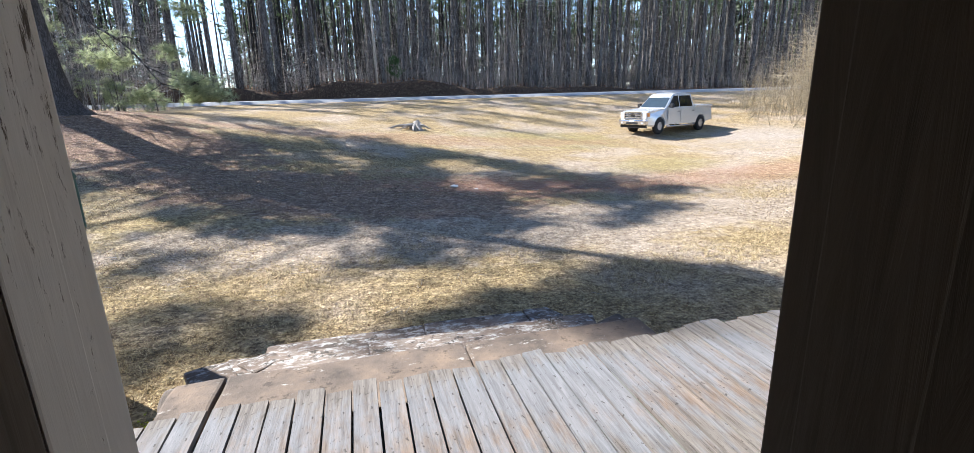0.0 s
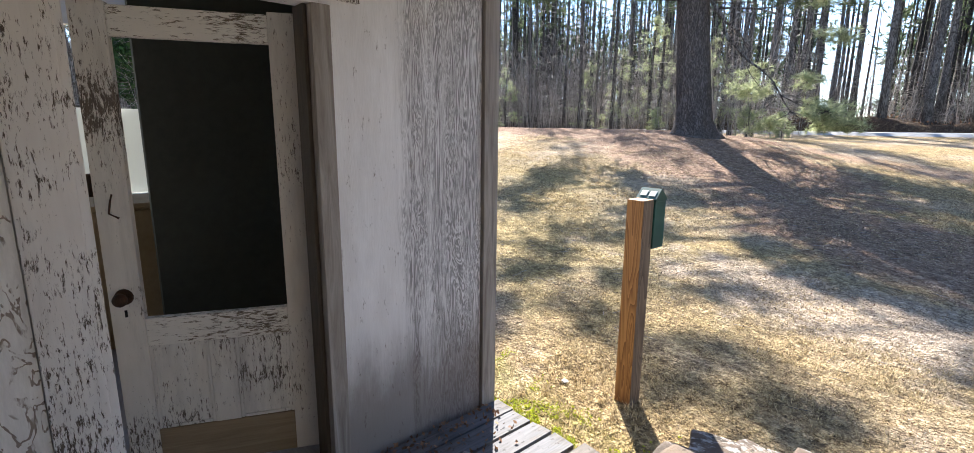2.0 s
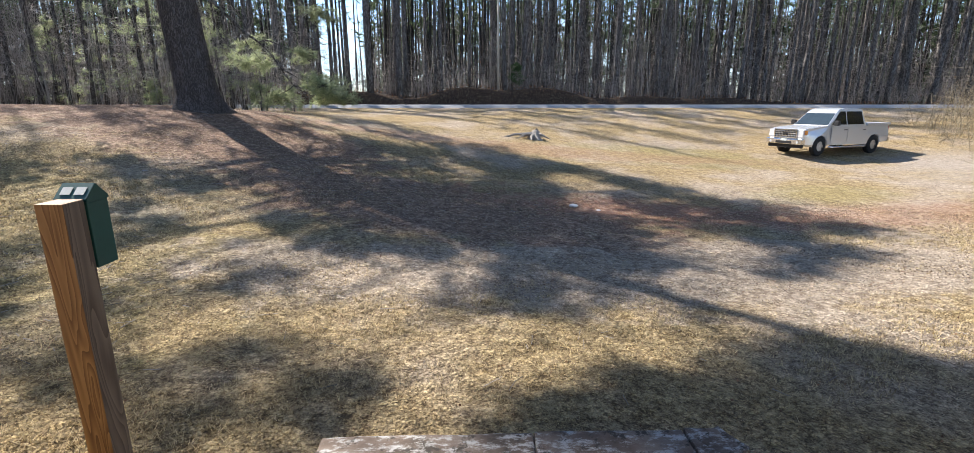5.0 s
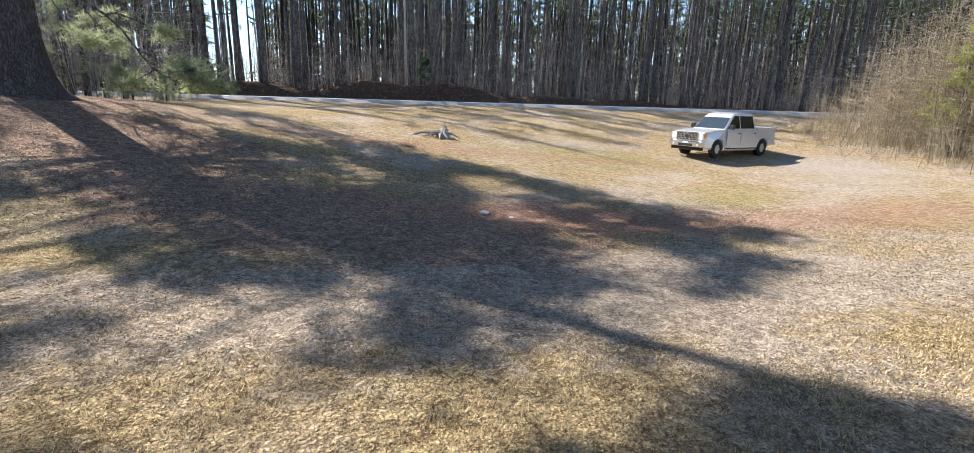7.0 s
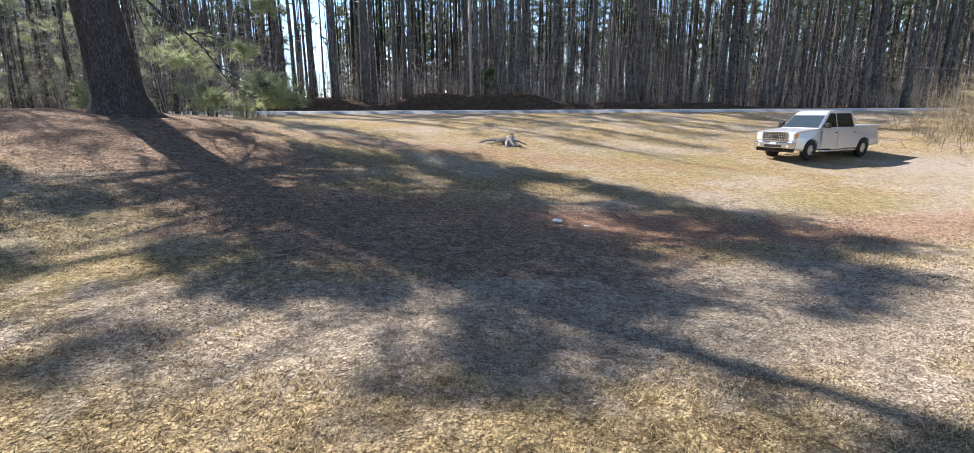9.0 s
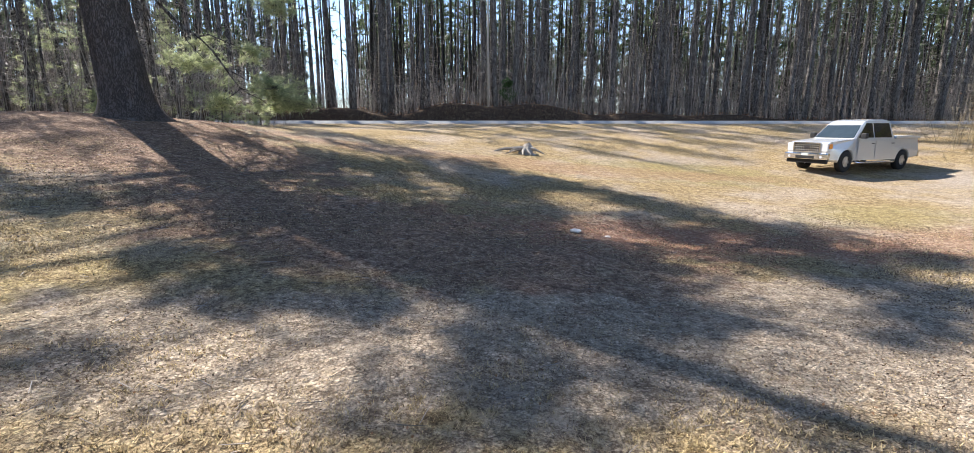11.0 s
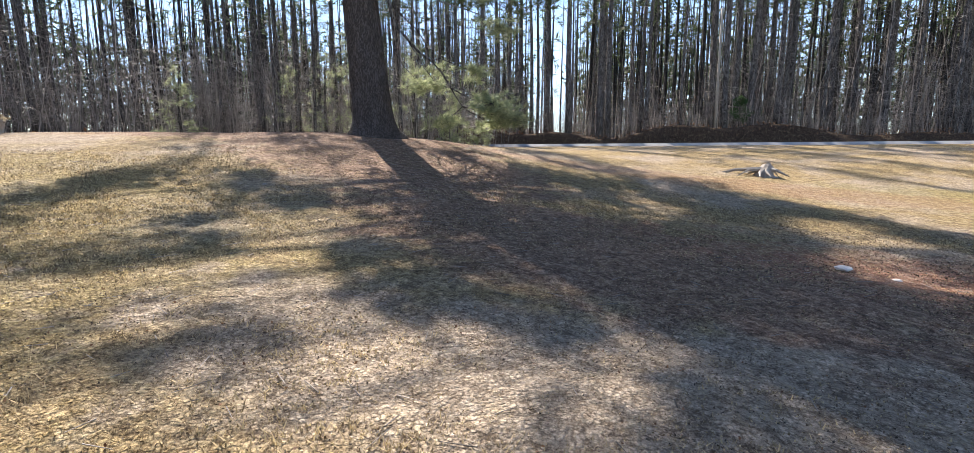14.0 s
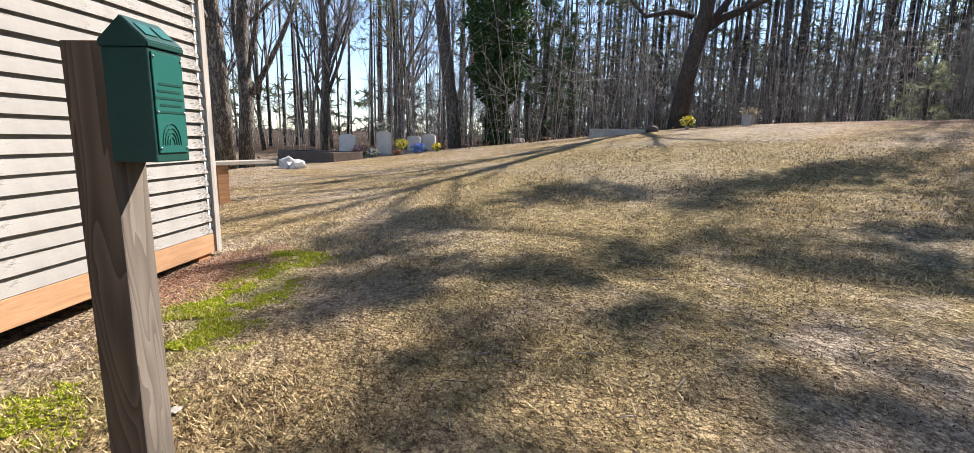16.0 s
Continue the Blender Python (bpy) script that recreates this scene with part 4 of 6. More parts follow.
# ---- trees ----


def tri_mesh(name, out, faces, material):
    v, f = np.concatenate(out), np.concatenate(faces)
    me = bpy.data.meshes.new(name)
    me.vertices.add(len(v))
    me.vertices.foreach_set("co", v.astype(np.float32).ravel())
    me.loops.add(len(f) * 3)
    me.loops.foreach_set("vertex_index", f.astype(np.int32).ravel())
    me.polygons.add(len(f))
    me.polygons.foreach_set("loop_start", np.arange(0, len(f) * 3, 3, dtype=np.int32))
    me.polygons.foreach_set("loop_total", np.full(len(f), 3, dtype=np.int32))
    me.update(calc_edges=True)
    me.materials.append(material)
    return me


class Soup:
    """Collects many small pieces fast, counting as it goes."""

    def __init__(self):
        self.v, self.f, self.n = [], [], 0

    def add(self, v, f):
        self.v.append(np.asarray(v, float))
        self.f.append(np.asarray(f) + self.n)
        self.n += len(v)

    def sticks(self, A, B, ra, rb):
        """Many three-sided sticks at once."""
        A, B = np.asarray(A, float), np.asarray(B, float)
        n = len(A)
        d = B - A
        d /= np.linalg.norm(d, axis=1)[:, None] + 1e-9
        u = np.cross(d, np.array((0.31, 0.52, 0.79)))
        u /= np.linalg.norm(u, axis=1)[:, None] + 1e-9
        w = np.cross(d, u)
        ra, rb = np.broadcast_to(ra, n)[:, None], np.broadcast_to(rb, n)[:, None]
        ring = []
        for P, r in ((A, ra), (B, rb)):
            for k in range(3):
                t = k * math.tau / 3
                ring.append(P + (u * math.cos(t) + w * math.sin(t)) * r)
        v = np.stack(ring, 1).reshape(-1, 3)
        f = np.array([(0, 1, 4), (0, 4, 3), (1, 2, 5), (1, 5, 4), (2, 0, 3), (2, 3, 5)])
        self.add(v, (f[None] + (np.arange(n) * 6)[:, None, None]).reshape(-1, 3))

    def tufts(self, rng, C, size, n, droop=0.2, width=0.02):
        """n slim needles at every centre."""
        C = np.repeat(np.asarray(C, float), n, 0)
        m = len(C)
        d = rng.normal(size=(m, 3))
        d[:, 2] = d[:, 2] * 0.7 - droop + 0.15
        d /= np.linalg.norm(d, axis=1)[:, None]
        s = np.cross(d, rng.normal(size=(m, 3)))
        s /= np.linalg.norm(s, axis=1)[:, None] + 1e-6
        ln = size * rng.uniform(0.6, 1.1, m)[:, None]
        v = np.stack([C + s * width, C - s * width, C + d * ln], 1).reshape(-1, 3)
        self.add(v, np.arange(m * 3).reshape(m, 3))

    def leaves(self, rng, C, size):
        """One small bent leaf at every centre."""
        C = np.asarray(C, float)
        m = len(C)
        d = rng.normal(size=(m, 3))
        d /= np.linalg.norm(d, axis=1)[:, None]
        s = np.cross(d, rng.normal(size=(m, 3)))
        s /= np.linalg.norm(s, axis=1)[:, None] + 1e-6
        sz = size * rng.uniform(0.6, 1.2, m)[:, None]
        v = np.stack([C - d * sz, C + s * sz * 0.6, C + d * sz, C - s * sz * 0.6], 1).reshape(-1, 3)
        f = np.array([(0, 1, 2), (0, 2, 3)])
        self.add(v, (f[None] + (np.arange(m) * 4)[:, None, None]).reshape(-1, 3))

    def mesh(self, name, material):
        return tri_mesh(name, self.v, [np.concatenate(self.f)], material)


def pine_proto(seed, hgt, r0, crown_from, tufts, name="pine_tree", hide=-500):
    """A slim plantation pine: bare trunk with dead stubs and a thin crown."""
    rng = np.random.default_rng(seed)
    t = thing(name, "slim tall pine with bare grey-brown trunk in the woods", "tree", (0, 0, 0), group="pines across the road")
    lean = rng.normal(0, 0.012, 2)
    bm = bmesh.new()
    hs = np.linspace(-0.4, hgt, 9)
    pts = [(lean[0] * h + 0.06 * math.sin(h * 0.4 + seed), lean[1] * h, h) for h in hs]
    tube(bm, pts, [r0 * (1.25 if i == 0 else 1) * (1 - 0.8 * max(h, 0) / hgt) for i, h in enumerate(hs)], 9)
    part("trunk", bm, BARK_FAR, t, smooth=True)
    sp = Soup()
    A, B, ra = [], [], []
    C = []
    for _ in range(34):
        h = rng.uniform(2.0, hgt * 0.97)
        az = rng.uniform(0, math.tau)
        low = h < crown_from
        L = rng.uniform(0.3, 1.3) if low else rng.uniform(0.9, 2.4) * (1.1 - 0.6 * (h - crown_from) / (hgt - crown_from))
        a = np.array((lean[0] * h, lean[1] * h, h))
        b = a + np.array((math.cos(az) * L, math.sin(az) * L, rng.uniform(-0.25, 0.35) * L))
        A.append(a), B.append(b), ra.append(0.022 if low else 0.04)
        if not low:
            for _k in range(tufts):
                C.append(a + (b - a) * rng.uniform(0.4, 1.05) + rng.normal(0, 0.22, 3))
    sp.sticks(A, B, ra, 0.006)
    limbs = new("branching", sp.mesh("branching", TWIGS))
    limbs.parent = t
    tagged(limbs, kind="stuff")
    sp = Soup()
    sp.tufts(rng, C, 0.42, 9, 0.1, 0.022)
    cr = new("crown", sp.mesh("crown", NEEDLES))
    cr.parent = t
    return t


PROTO = [pine_proto(21 + i, h, r, c, tf) for i, (h, r, c, tf) in enumerate(((23, 0.20, 12, 7), (25, 0.24, 13, 7), (21, 0.14, 11, 7), (24, 0.27, 11, 8), (19, 0.11, 10, 7)))]


def plant(proto, x, y, rz, s):
    m = Matrix.Translation((x, y, height(x, y) - 0.05)) @ Matrix.Rotation(rz, 4, "Z")
    ob = copy_thing(proto, m)
    ob.scale = (s, s, s)
    return ob


rt = random.Random(8)
spots = []
# front rows along the far side of the road
x = -30.0
while x < 62:
    for row, y0 in enumerate((42.8, 44.6, 46.6, 48.8, 51.2)):
        if rt.random() < (0.72 if x > -2 else 0.5):
            spots.append((x + rt.uniform(-0.8, 0.8) + row * 0.6, y0 + rt.uniform(-0.9, 0.9)))
    x += 2.0
# west woods behind the graves
for _ in range(90):
    a = rt.uniform(radians(52), radians(152))
    d = rt.uniform(26, 46)
    if d < 35 and a < radians(84):
        d += 10
    px, py = -d * math.sin(a), 4 + d * math.cos(a)
    if px < -20 and py < 33 and not (a > radians(95) and rt.random() < 0.65):
        spots.append((px, py))
for _ in range(26):
    spots.append((rt.uniform(-26, -9), rt.uniform(22.5, 32.5)))
first_used = [False] * len(PROTO)
for px, py in spots:
    k = rt.randrange(len(PROTO))
    s = rt.uniform(0.85, 1.15)
    if py < 33:
        k, s = rt.choice((2, 4)), rt.uniform(0.65, 1.0)
    if not first_used[k]:
        first_used[k] = True
        PROTO[k].matrix_world = pose(px, py, height(px, py) - 0.05)
        continue
    plant(PROTO[k], px, py, rt.uniform(0, 6.28), s)


def deep_woods():
    """Far trunks and twigs, too many to count."""
    rng = np.random.default_rng(5)
    sp = Soup()
    n = 1400
    X = rng.uniform(-75, 110, n)
    Y = rng.uniform(53, 100, n)
    m = 420
    an = rng.uniform(radians(40), radians(150), m)
    dd = rng.uniform(40, 85, m)
    keep = (an < radians(92)) | (rng.random(m) < 0.4)
    X = np.concatenate([X, (-dd * np.sin(an))[keep]])
    Y = np.concatenate([Y, (4 + dd * np.cos(an))[keep]])
    gap = (np.abs(np.degrees(np.arctan2(-(X - 2.3), Y - 2)) - 14.5) < 2.6) & (rng.random(len(X)) < 0.6)
    X, Y = X[~gap], Y[~gap]
    Z = height_grid(X, Y) - 0.2
    H = rng.uniform(17, 26, len(X))
    lean = rng.normal(0, 0.35, (len(X), 2))
    A = np.stack([X, Y, Z], 1)
    B = np.stack([X + lean[:, 0], Y + lean[:, 1], Z + H], 1)
    sp.sticks(A, B, rng.uniform(0.10, 0.26, len(X)), 0.04)
    # far trunks wear the bark with the wood's shade in its colour
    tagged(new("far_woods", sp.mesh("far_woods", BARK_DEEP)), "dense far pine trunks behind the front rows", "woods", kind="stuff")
    sp = Soup()
    C = []
    for x, y, z, h in zip(X, Y, Z, H):
        for _ in range(9):
            hh = rng.uniform(0.42, 1.0) * h
            C.append((x + rng.normal(0, 0.9), y + rng.normal(0, 0.9), z + hh))
    # a far belt of trees closes the view, but for the gap to the open sky
    m = 12000
    an = rng.uniform(radians(-75), radians(150), m)
    ok = (np.abs(an - radians(14.5)) > radians(2.6)) & ((an < radians(88)) | (rng.random(m) < 0.16))
    an = an[ok]
    dd = rng.uniform(85, 125, len(an))
    bx, by = 2 - dd * np.sin(an), 4 + dd * np.cos(an)
    hz = rng.uniform(0, 1, len(an)) ** 1.5 * np.where(an > radians(95), 9, 17)
    C2 = np.stack([bx, by, 1.0 + hz], 1)
    sp.tufts(rng, C, 0.9, 8, 0.0, 0.07)
    sp.tufts(rng, C2, 2.0, 16, 0.0, 0.16)
    m = 4600
    cx, cy = rng.uniform(-40, 80, m), rng.uniform(46, 70, m)
    ok = (np.abs(np.degrees(np.arctan2(-(cx - 2.3), cy - 2)) - 14.5) > 3.0) & (cx > -14)
    C3 = np.stack([cx, cy, height_grid(cx, cy) + rng.uniform(11.5, 24, m)], 1)[ok]
    sp.tufts(rng, C3, 0.75, 14, 0.0, 0.05)
    tagged(new("far_crowns", sp.mesh("far_crowns", NEEDLES)), "green needle crowns of the far pines", "woods", kind="stuff")


deep_woods()


def understory():
    """Bare saplings, twigs and brush between the trunks."""
    rng = np.random.default_rng(9)
    sp = Soup()

    def thicket(n, xr, yr, hr, r0, keep=None):
        X, Y = rng.uniform(*xr, n), rng.uniform(*yr, n)
        if keep is not None:
            k = keep(X, Y)
            X, Y = X[k], Y[k]
        n = len(X)
        Z = height_grid(X, Y) - 0.05
        H = rng.uniform(*hr, n)
        top = np.stack([X + rng.normal(0, 0.12, n) * H, Y + rng.normal(0, 0.12, n) * H, Z + H], 1)
        A = np.stack([X, Y, Z], 1)
        sp.sticks(A, top, r0, 0.006)
        for _ in range(11):
            f = rng.uniform(0.2, 0.98, n)[:, None]
            s = A + (top - A) * f
            L = (rng.uniform(0.10, 0.34, n) * H * (1.1 - f[:, 0]) + 0.25)[:, None]
            d = rng.normal(size=(n, 3)) * np.array((1, 1, 0.55)) + np.array((0, 0, 0.35))
            d /= np.linalg.norm(d, axis=1)[:, None]
            e = s + d * L
            sp.sticks(s, e, r0 * 0.5, 0.004)
            for _k in range(2):
                g = s + (e - s) * rng.uniform(0.3, 0.9, n)[:, None]
                d2 = d + rng.normal(0, 0.6, (n, 3))
                sp.sticks(g, g + d2 * L * 0.45, r0 * 0.3, 0.003)
    thicket(900, (-34, 68), (42.0, 56), (1.0, 7), 0.016)
    thicket(800, (-34, 68), (41.7, 45.5), (0.4, 2.2), 0.009)
    thicket(700, (-50, 90), (58, 85), (4, 14), 0.03)
    thicket(1300, (-50, -21.5), (-4, 34), (1.2, 11), 0.02)
    thicket(260, (-60, -24), (-24, -2), (1.2, 8), 0.018)
    thicket(620, (-27, -8), (21.5, 33), (0.8, 7), 0.014)
    thicket(480, (4, 68), (44, 56), (3, 14), 0.022)
    tagged(new("bare_undergrowth", sp.mesh("bare_undergrowth", TWIGS)), "tangle of bare grey saplings and twigs under the pines", "undergrowth", kind="stuff")
    sp = Soup()
    n = 2600
    X, Y = rng.uniform(-32, 66, n), 41.2 + rng.exponential(4.0, n)
    C = np.stack([X, Y, height_grid(X, Y) + rng.uniform(0, 0.25, n)], 1)
    n2 = 1800
    X, Y = rng.uniform(-45, -18, n2), rng.uniform(-8, 33, n2)
    C2 = np.stack([X, Y, height_grid(X, Y) + rng.uniform(0, 0.2, n2)], 1)
    n3 = 1500
    X, Y = rng.uniform(-32, 66, n3), rng.uniform(43, 58, n3)
    C3 = np.stack([X, Y, height_grid(X, Y) + rng.exponential(1.4, n3)], 1)
    sp.leaves(rng, np.concatenate([C, C2, C3]), 0.085)
    tagged(new("dry_leaf_litter", sp.mesh("dry_leaf_litter", DRY_LEAVES)), "rust-brown dry leaves on the bank and undergrowth", "leaves", kind="stuff")


understory()


def big_pine():
    x0, y0 = -6.95, 16.1
    z0 = height(x0, y0)
    t = thing("big_pine", "massive old pine with plated bark on a mound of needles", "tree", (x0, y0, z0))
    rng = np.random.default_rng(3)
    bm = bmesh.new()

    def bend(h):
        return -0.095 * min(h, 5.0) - 0.03 * max(h - 5.0, 0.0)
    sides = 40
    hs = [-0.35, -0.1, 0.08, 0.25, 0.5, 0.9, 1.4, 2.0, 2.7, 3.5, 4.5, 5.6, 7, 8.5, 10, 11.5, 12.6, 13.6, 14.6, 15.4]
    rad = [1.0, 0.88, 0.76, 0.68, 0.62, 0.585, 0.56, 0.545, 0.53, 0.52, 0.505, 0.49, 0.45, 0.40, 0.33, 0.25, 0.18, 0.12, 0.07, 0.03]
    rings = []
    for h, r in zip(hs, rad):
        ring = []
        for k in range(sides):
            a = k * math.tau / sides
            flare = 1 + (0.16 * math.sin(3 * a + 1) + 0.10 * math.sin(5 * a)) * max(0, 0.5 - h)
            lump = 1 + 0.035 * noise.noise(Vector((math.cos(a) * 4, math.sin(a) * 4, h * 1.6)))
            ring.append(bm.verts.new((1.07 * r * flare * lump * math.cos(a) + bend(h), r * flare * lump * math.sin(a), h)))
        rings.append(ring)
    for a, b in zip(rings, rings[1:]):
        for k in range(sides):
            bm.faces.new((a[k], a[(k + 1) % sides], b[(k + 1) % sides], b[k]))
    part("trunk", bm, BARK, t, "thick plated grey-brown trunk", True)
    C, limbs = [], bmesh.new()
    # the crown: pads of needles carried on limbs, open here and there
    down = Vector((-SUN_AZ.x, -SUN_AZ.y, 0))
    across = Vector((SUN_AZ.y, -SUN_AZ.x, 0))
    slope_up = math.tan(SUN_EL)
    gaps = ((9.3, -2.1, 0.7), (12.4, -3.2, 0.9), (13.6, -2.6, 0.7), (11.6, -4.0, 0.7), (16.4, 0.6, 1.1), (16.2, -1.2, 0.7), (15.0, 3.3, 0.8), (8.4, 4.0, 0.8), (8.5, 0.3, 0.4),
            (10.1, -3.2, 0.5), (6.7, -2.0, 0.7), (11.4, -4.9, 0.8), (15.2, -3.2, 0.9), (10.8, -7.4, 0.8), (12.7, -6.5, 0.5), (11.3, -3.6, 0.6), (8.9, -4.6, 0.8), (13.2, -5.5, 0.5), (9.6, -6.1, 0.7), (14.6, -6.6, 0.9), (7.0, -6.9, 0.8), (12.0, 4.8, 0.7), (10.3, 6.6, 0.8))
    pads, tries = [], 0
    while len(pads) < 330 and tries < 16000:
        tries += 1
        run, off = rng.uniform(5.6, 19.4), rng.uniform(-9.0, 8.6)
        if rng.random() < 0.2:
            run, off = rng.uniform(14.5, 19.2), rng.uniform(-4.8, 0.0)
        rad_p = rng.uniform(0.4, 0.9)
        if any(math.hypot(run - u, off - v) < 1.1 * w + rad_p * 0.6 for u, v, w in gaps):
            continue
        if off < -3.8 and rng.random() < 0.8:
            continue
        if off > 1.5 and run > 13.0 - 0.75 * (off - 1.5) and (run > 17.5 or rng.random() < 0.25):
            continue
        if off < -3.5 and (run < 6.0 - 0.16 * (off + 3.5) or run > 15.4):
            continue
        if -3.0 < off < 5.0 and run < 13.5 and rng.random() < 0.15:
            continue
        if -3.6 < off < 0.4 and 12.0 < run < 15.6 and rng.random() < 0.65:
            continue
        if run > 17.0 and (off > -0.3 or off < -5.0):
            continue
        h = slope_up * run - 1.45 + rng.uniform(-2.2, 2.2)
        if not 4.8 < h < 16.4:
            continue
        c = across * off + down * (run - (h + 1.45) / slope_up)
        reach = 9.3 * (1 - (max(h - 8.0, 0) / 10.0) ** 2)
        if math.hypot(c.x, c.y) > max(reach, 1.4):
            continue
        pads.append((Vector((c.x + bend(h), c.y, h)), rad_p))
    # boughs on the open side, added out of view to shade the lawn before the store
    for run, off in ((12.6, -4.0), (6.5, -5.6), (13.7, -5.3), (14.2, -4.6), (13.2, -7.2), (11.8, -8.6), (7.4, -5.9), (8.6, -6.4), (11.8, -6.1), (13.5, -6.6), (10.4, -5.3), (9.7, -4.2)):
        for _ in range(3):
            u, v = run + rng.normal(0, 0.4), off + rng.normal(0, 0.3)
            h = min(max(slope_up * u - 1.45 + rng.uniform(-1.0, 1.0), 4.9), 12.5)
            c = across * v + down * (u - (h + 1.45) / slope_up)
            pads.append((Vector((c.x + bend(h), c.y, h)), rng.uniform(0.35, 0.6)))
    for c, rp in pads:
        dist = math.hypot(c.x, c.y)
        h0 = max(4.6, c.z - rng.uniform(0.1, 0.32) * dist)
        root = Vector((bend(h0), 0, h0))
        midp = root.lerp(c, 0.55) + Vector((rng.normal(0, 0.3), rng.normal(0, 0.3), rng.uniform(-0.2, 0.35)))
        r0 = 0.008 + 0.0022 * dist
        tube(limbs, [root, root.lerp(midp, 0.5), midp, midp.lerp(c, 0.6), c], [r0 * 1.3, r0, r0 * 0.8, r0 * 0.5, 0.008], 5)
        for _ in range(5):
            e = c + Vector((rng.normal(0, 0.6), rng.normal(0, 0.6), rng.normal(0, 0.3))) * rp
            tube(limbs, [midp.lerp(c, 0.7), c.lerp(e, 0.4), e], [0.012, 0.009, 0.004], 4)
        for _ in range(int(60 * rp)):
            q = rng.normal(0, 0.5, 3) * rp * np.array((1, 1, 0.45))
            C.append((c.x + q[0], c.y + q[1], c.z + q[2]))
    part("limb_structure", limbs, BARK, t, smooth=True)
    sp = Soup()
    sp.tufts(rng, C, 0.34, 12, 0.1, 0.014)
    cr = new("crown", sp.mesh("crown", NEEDLES))
    cr.parent = t
    tagged(cr, "long dark green needles in open pads")
    # the low limb that hangs beside the trunk, with bright sprays at its ends
    low, D = bmesh.new(), []

    def reach_to(rows, r, tip=0.006):
        pts = [Vector((q * math.cos(radians(a)) + bend(z), q * math.sin(radians(a)), z)) for q, z, a in rows]
        fine = [pts[0]]
        for u, v in zip(pts, pts[1:]):
            wob = Vector((rng.normal(0, 0.05), rng.normal(0, 0.05), rng.normal(0, 0.05)))
            fine += [u.lerp(v, 0.5) + wob, v]
        n = len(fine) - 1
        tube(low, fine, [r + (tip - r) * i / n for i in range(n + 1)], 6)
        return fine

    def spray(c, r, n, flat=0.5):
        for _ in range(n):
            q = rng.normal(0, 0.5, 3) * r * np.array((1, 1, flat))
            e = Vector((c[0] + q[0], c[1] + q[1], c[2] + q[2]))
            D.append(tuple(e))
            if rng.random() < 0.4:
                tube(low, [Vector(c), Vector(c).lerp(e, 0.5) + Vector((0, 0, -0.03)), e], [0.010, 0.007, 0.003], 4)
    main = reach_to(((0.4, 4.9, -10), (0.9, 4.2, -10), (1.2, 3.5, -10), (1.6, 2.85, -9), (2.5, 2.06, -10), (3.1, 1.25, -10), (3.35, 0.75, -8)), 0.075, 0.014)
    for rows, r, rad_s, n in ((((1.2, 3.5, -10), (1.0, 2.7, 6), (1.15, 2.1, 16), (1.6, 1.5, 20)), 0.03, 0.55, 34), (((1.6, 2.85, -9), (1.9, 2.0, 4), (2.2, 1.5, 10)), 0.022, 0.4, 20), (((2.5, 2.06, -10), (3.0, 2.0, -4), (3.6, 1.7, 0)), 0.025, 0.5, 30),
                              (((3.1, 1.25, -10), (3.7, 0.95, -12), (4.5, 0.75, -12)), 0.022, 0.6, 48), (((3.35, 0.75, -8), (3.6, 0.5, 0), (4.0, 0.4, 6)), 0.018, 0.55, 44), (((3.35, 0.75, -8), (2.9, 0.55, -4), (2.5, 0.4, 4)), 0.016, 0.45, 34),
                              (((3.1, 1.25, -10), (3.6, 1.0, 0), (4.1, 0.8, 2)), 0.016, 0.7, 60), (((3.35, 0.75, -8), (4.2, 0.5, -4), (4.7, 0.35, -2)), 0.016, 0.5, 40),
                              (((0.9, 4.2, -10), (2.2, 4.0, -2), (3.4, 3.55, 4), (4.4, 3.0, 6)), 0.04, 0.6, 40), (((2.2, 4.0, -2), (3.0, 4.3, 14), (3.9, 4.3, 22)), 0.025, 0.55, 30), (((0.4, 4.5, 40), (1.4, 3.9, 60), (2.4, 3.2, 66), (3.0, 2.4, 70)), 0.04, 0.5, 24)):
        end = reach_to(rows, r)[-1]
        spray(end, rad_s, n)
    hang = part("hanging_limb", low, BARK_FAR, t, "dark crooked limb hanging beside the trunk", True)
    sp = Soup()
    sp.tufts(rng, D, 0.25, 36, 0.05, 0.0085)
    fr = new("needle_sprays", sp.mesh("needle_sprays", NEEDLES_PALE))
    fr.parent = hang
    tagged(fr, "grey-green needles in loose sprays, sunlight put into their colour")


big_pine()


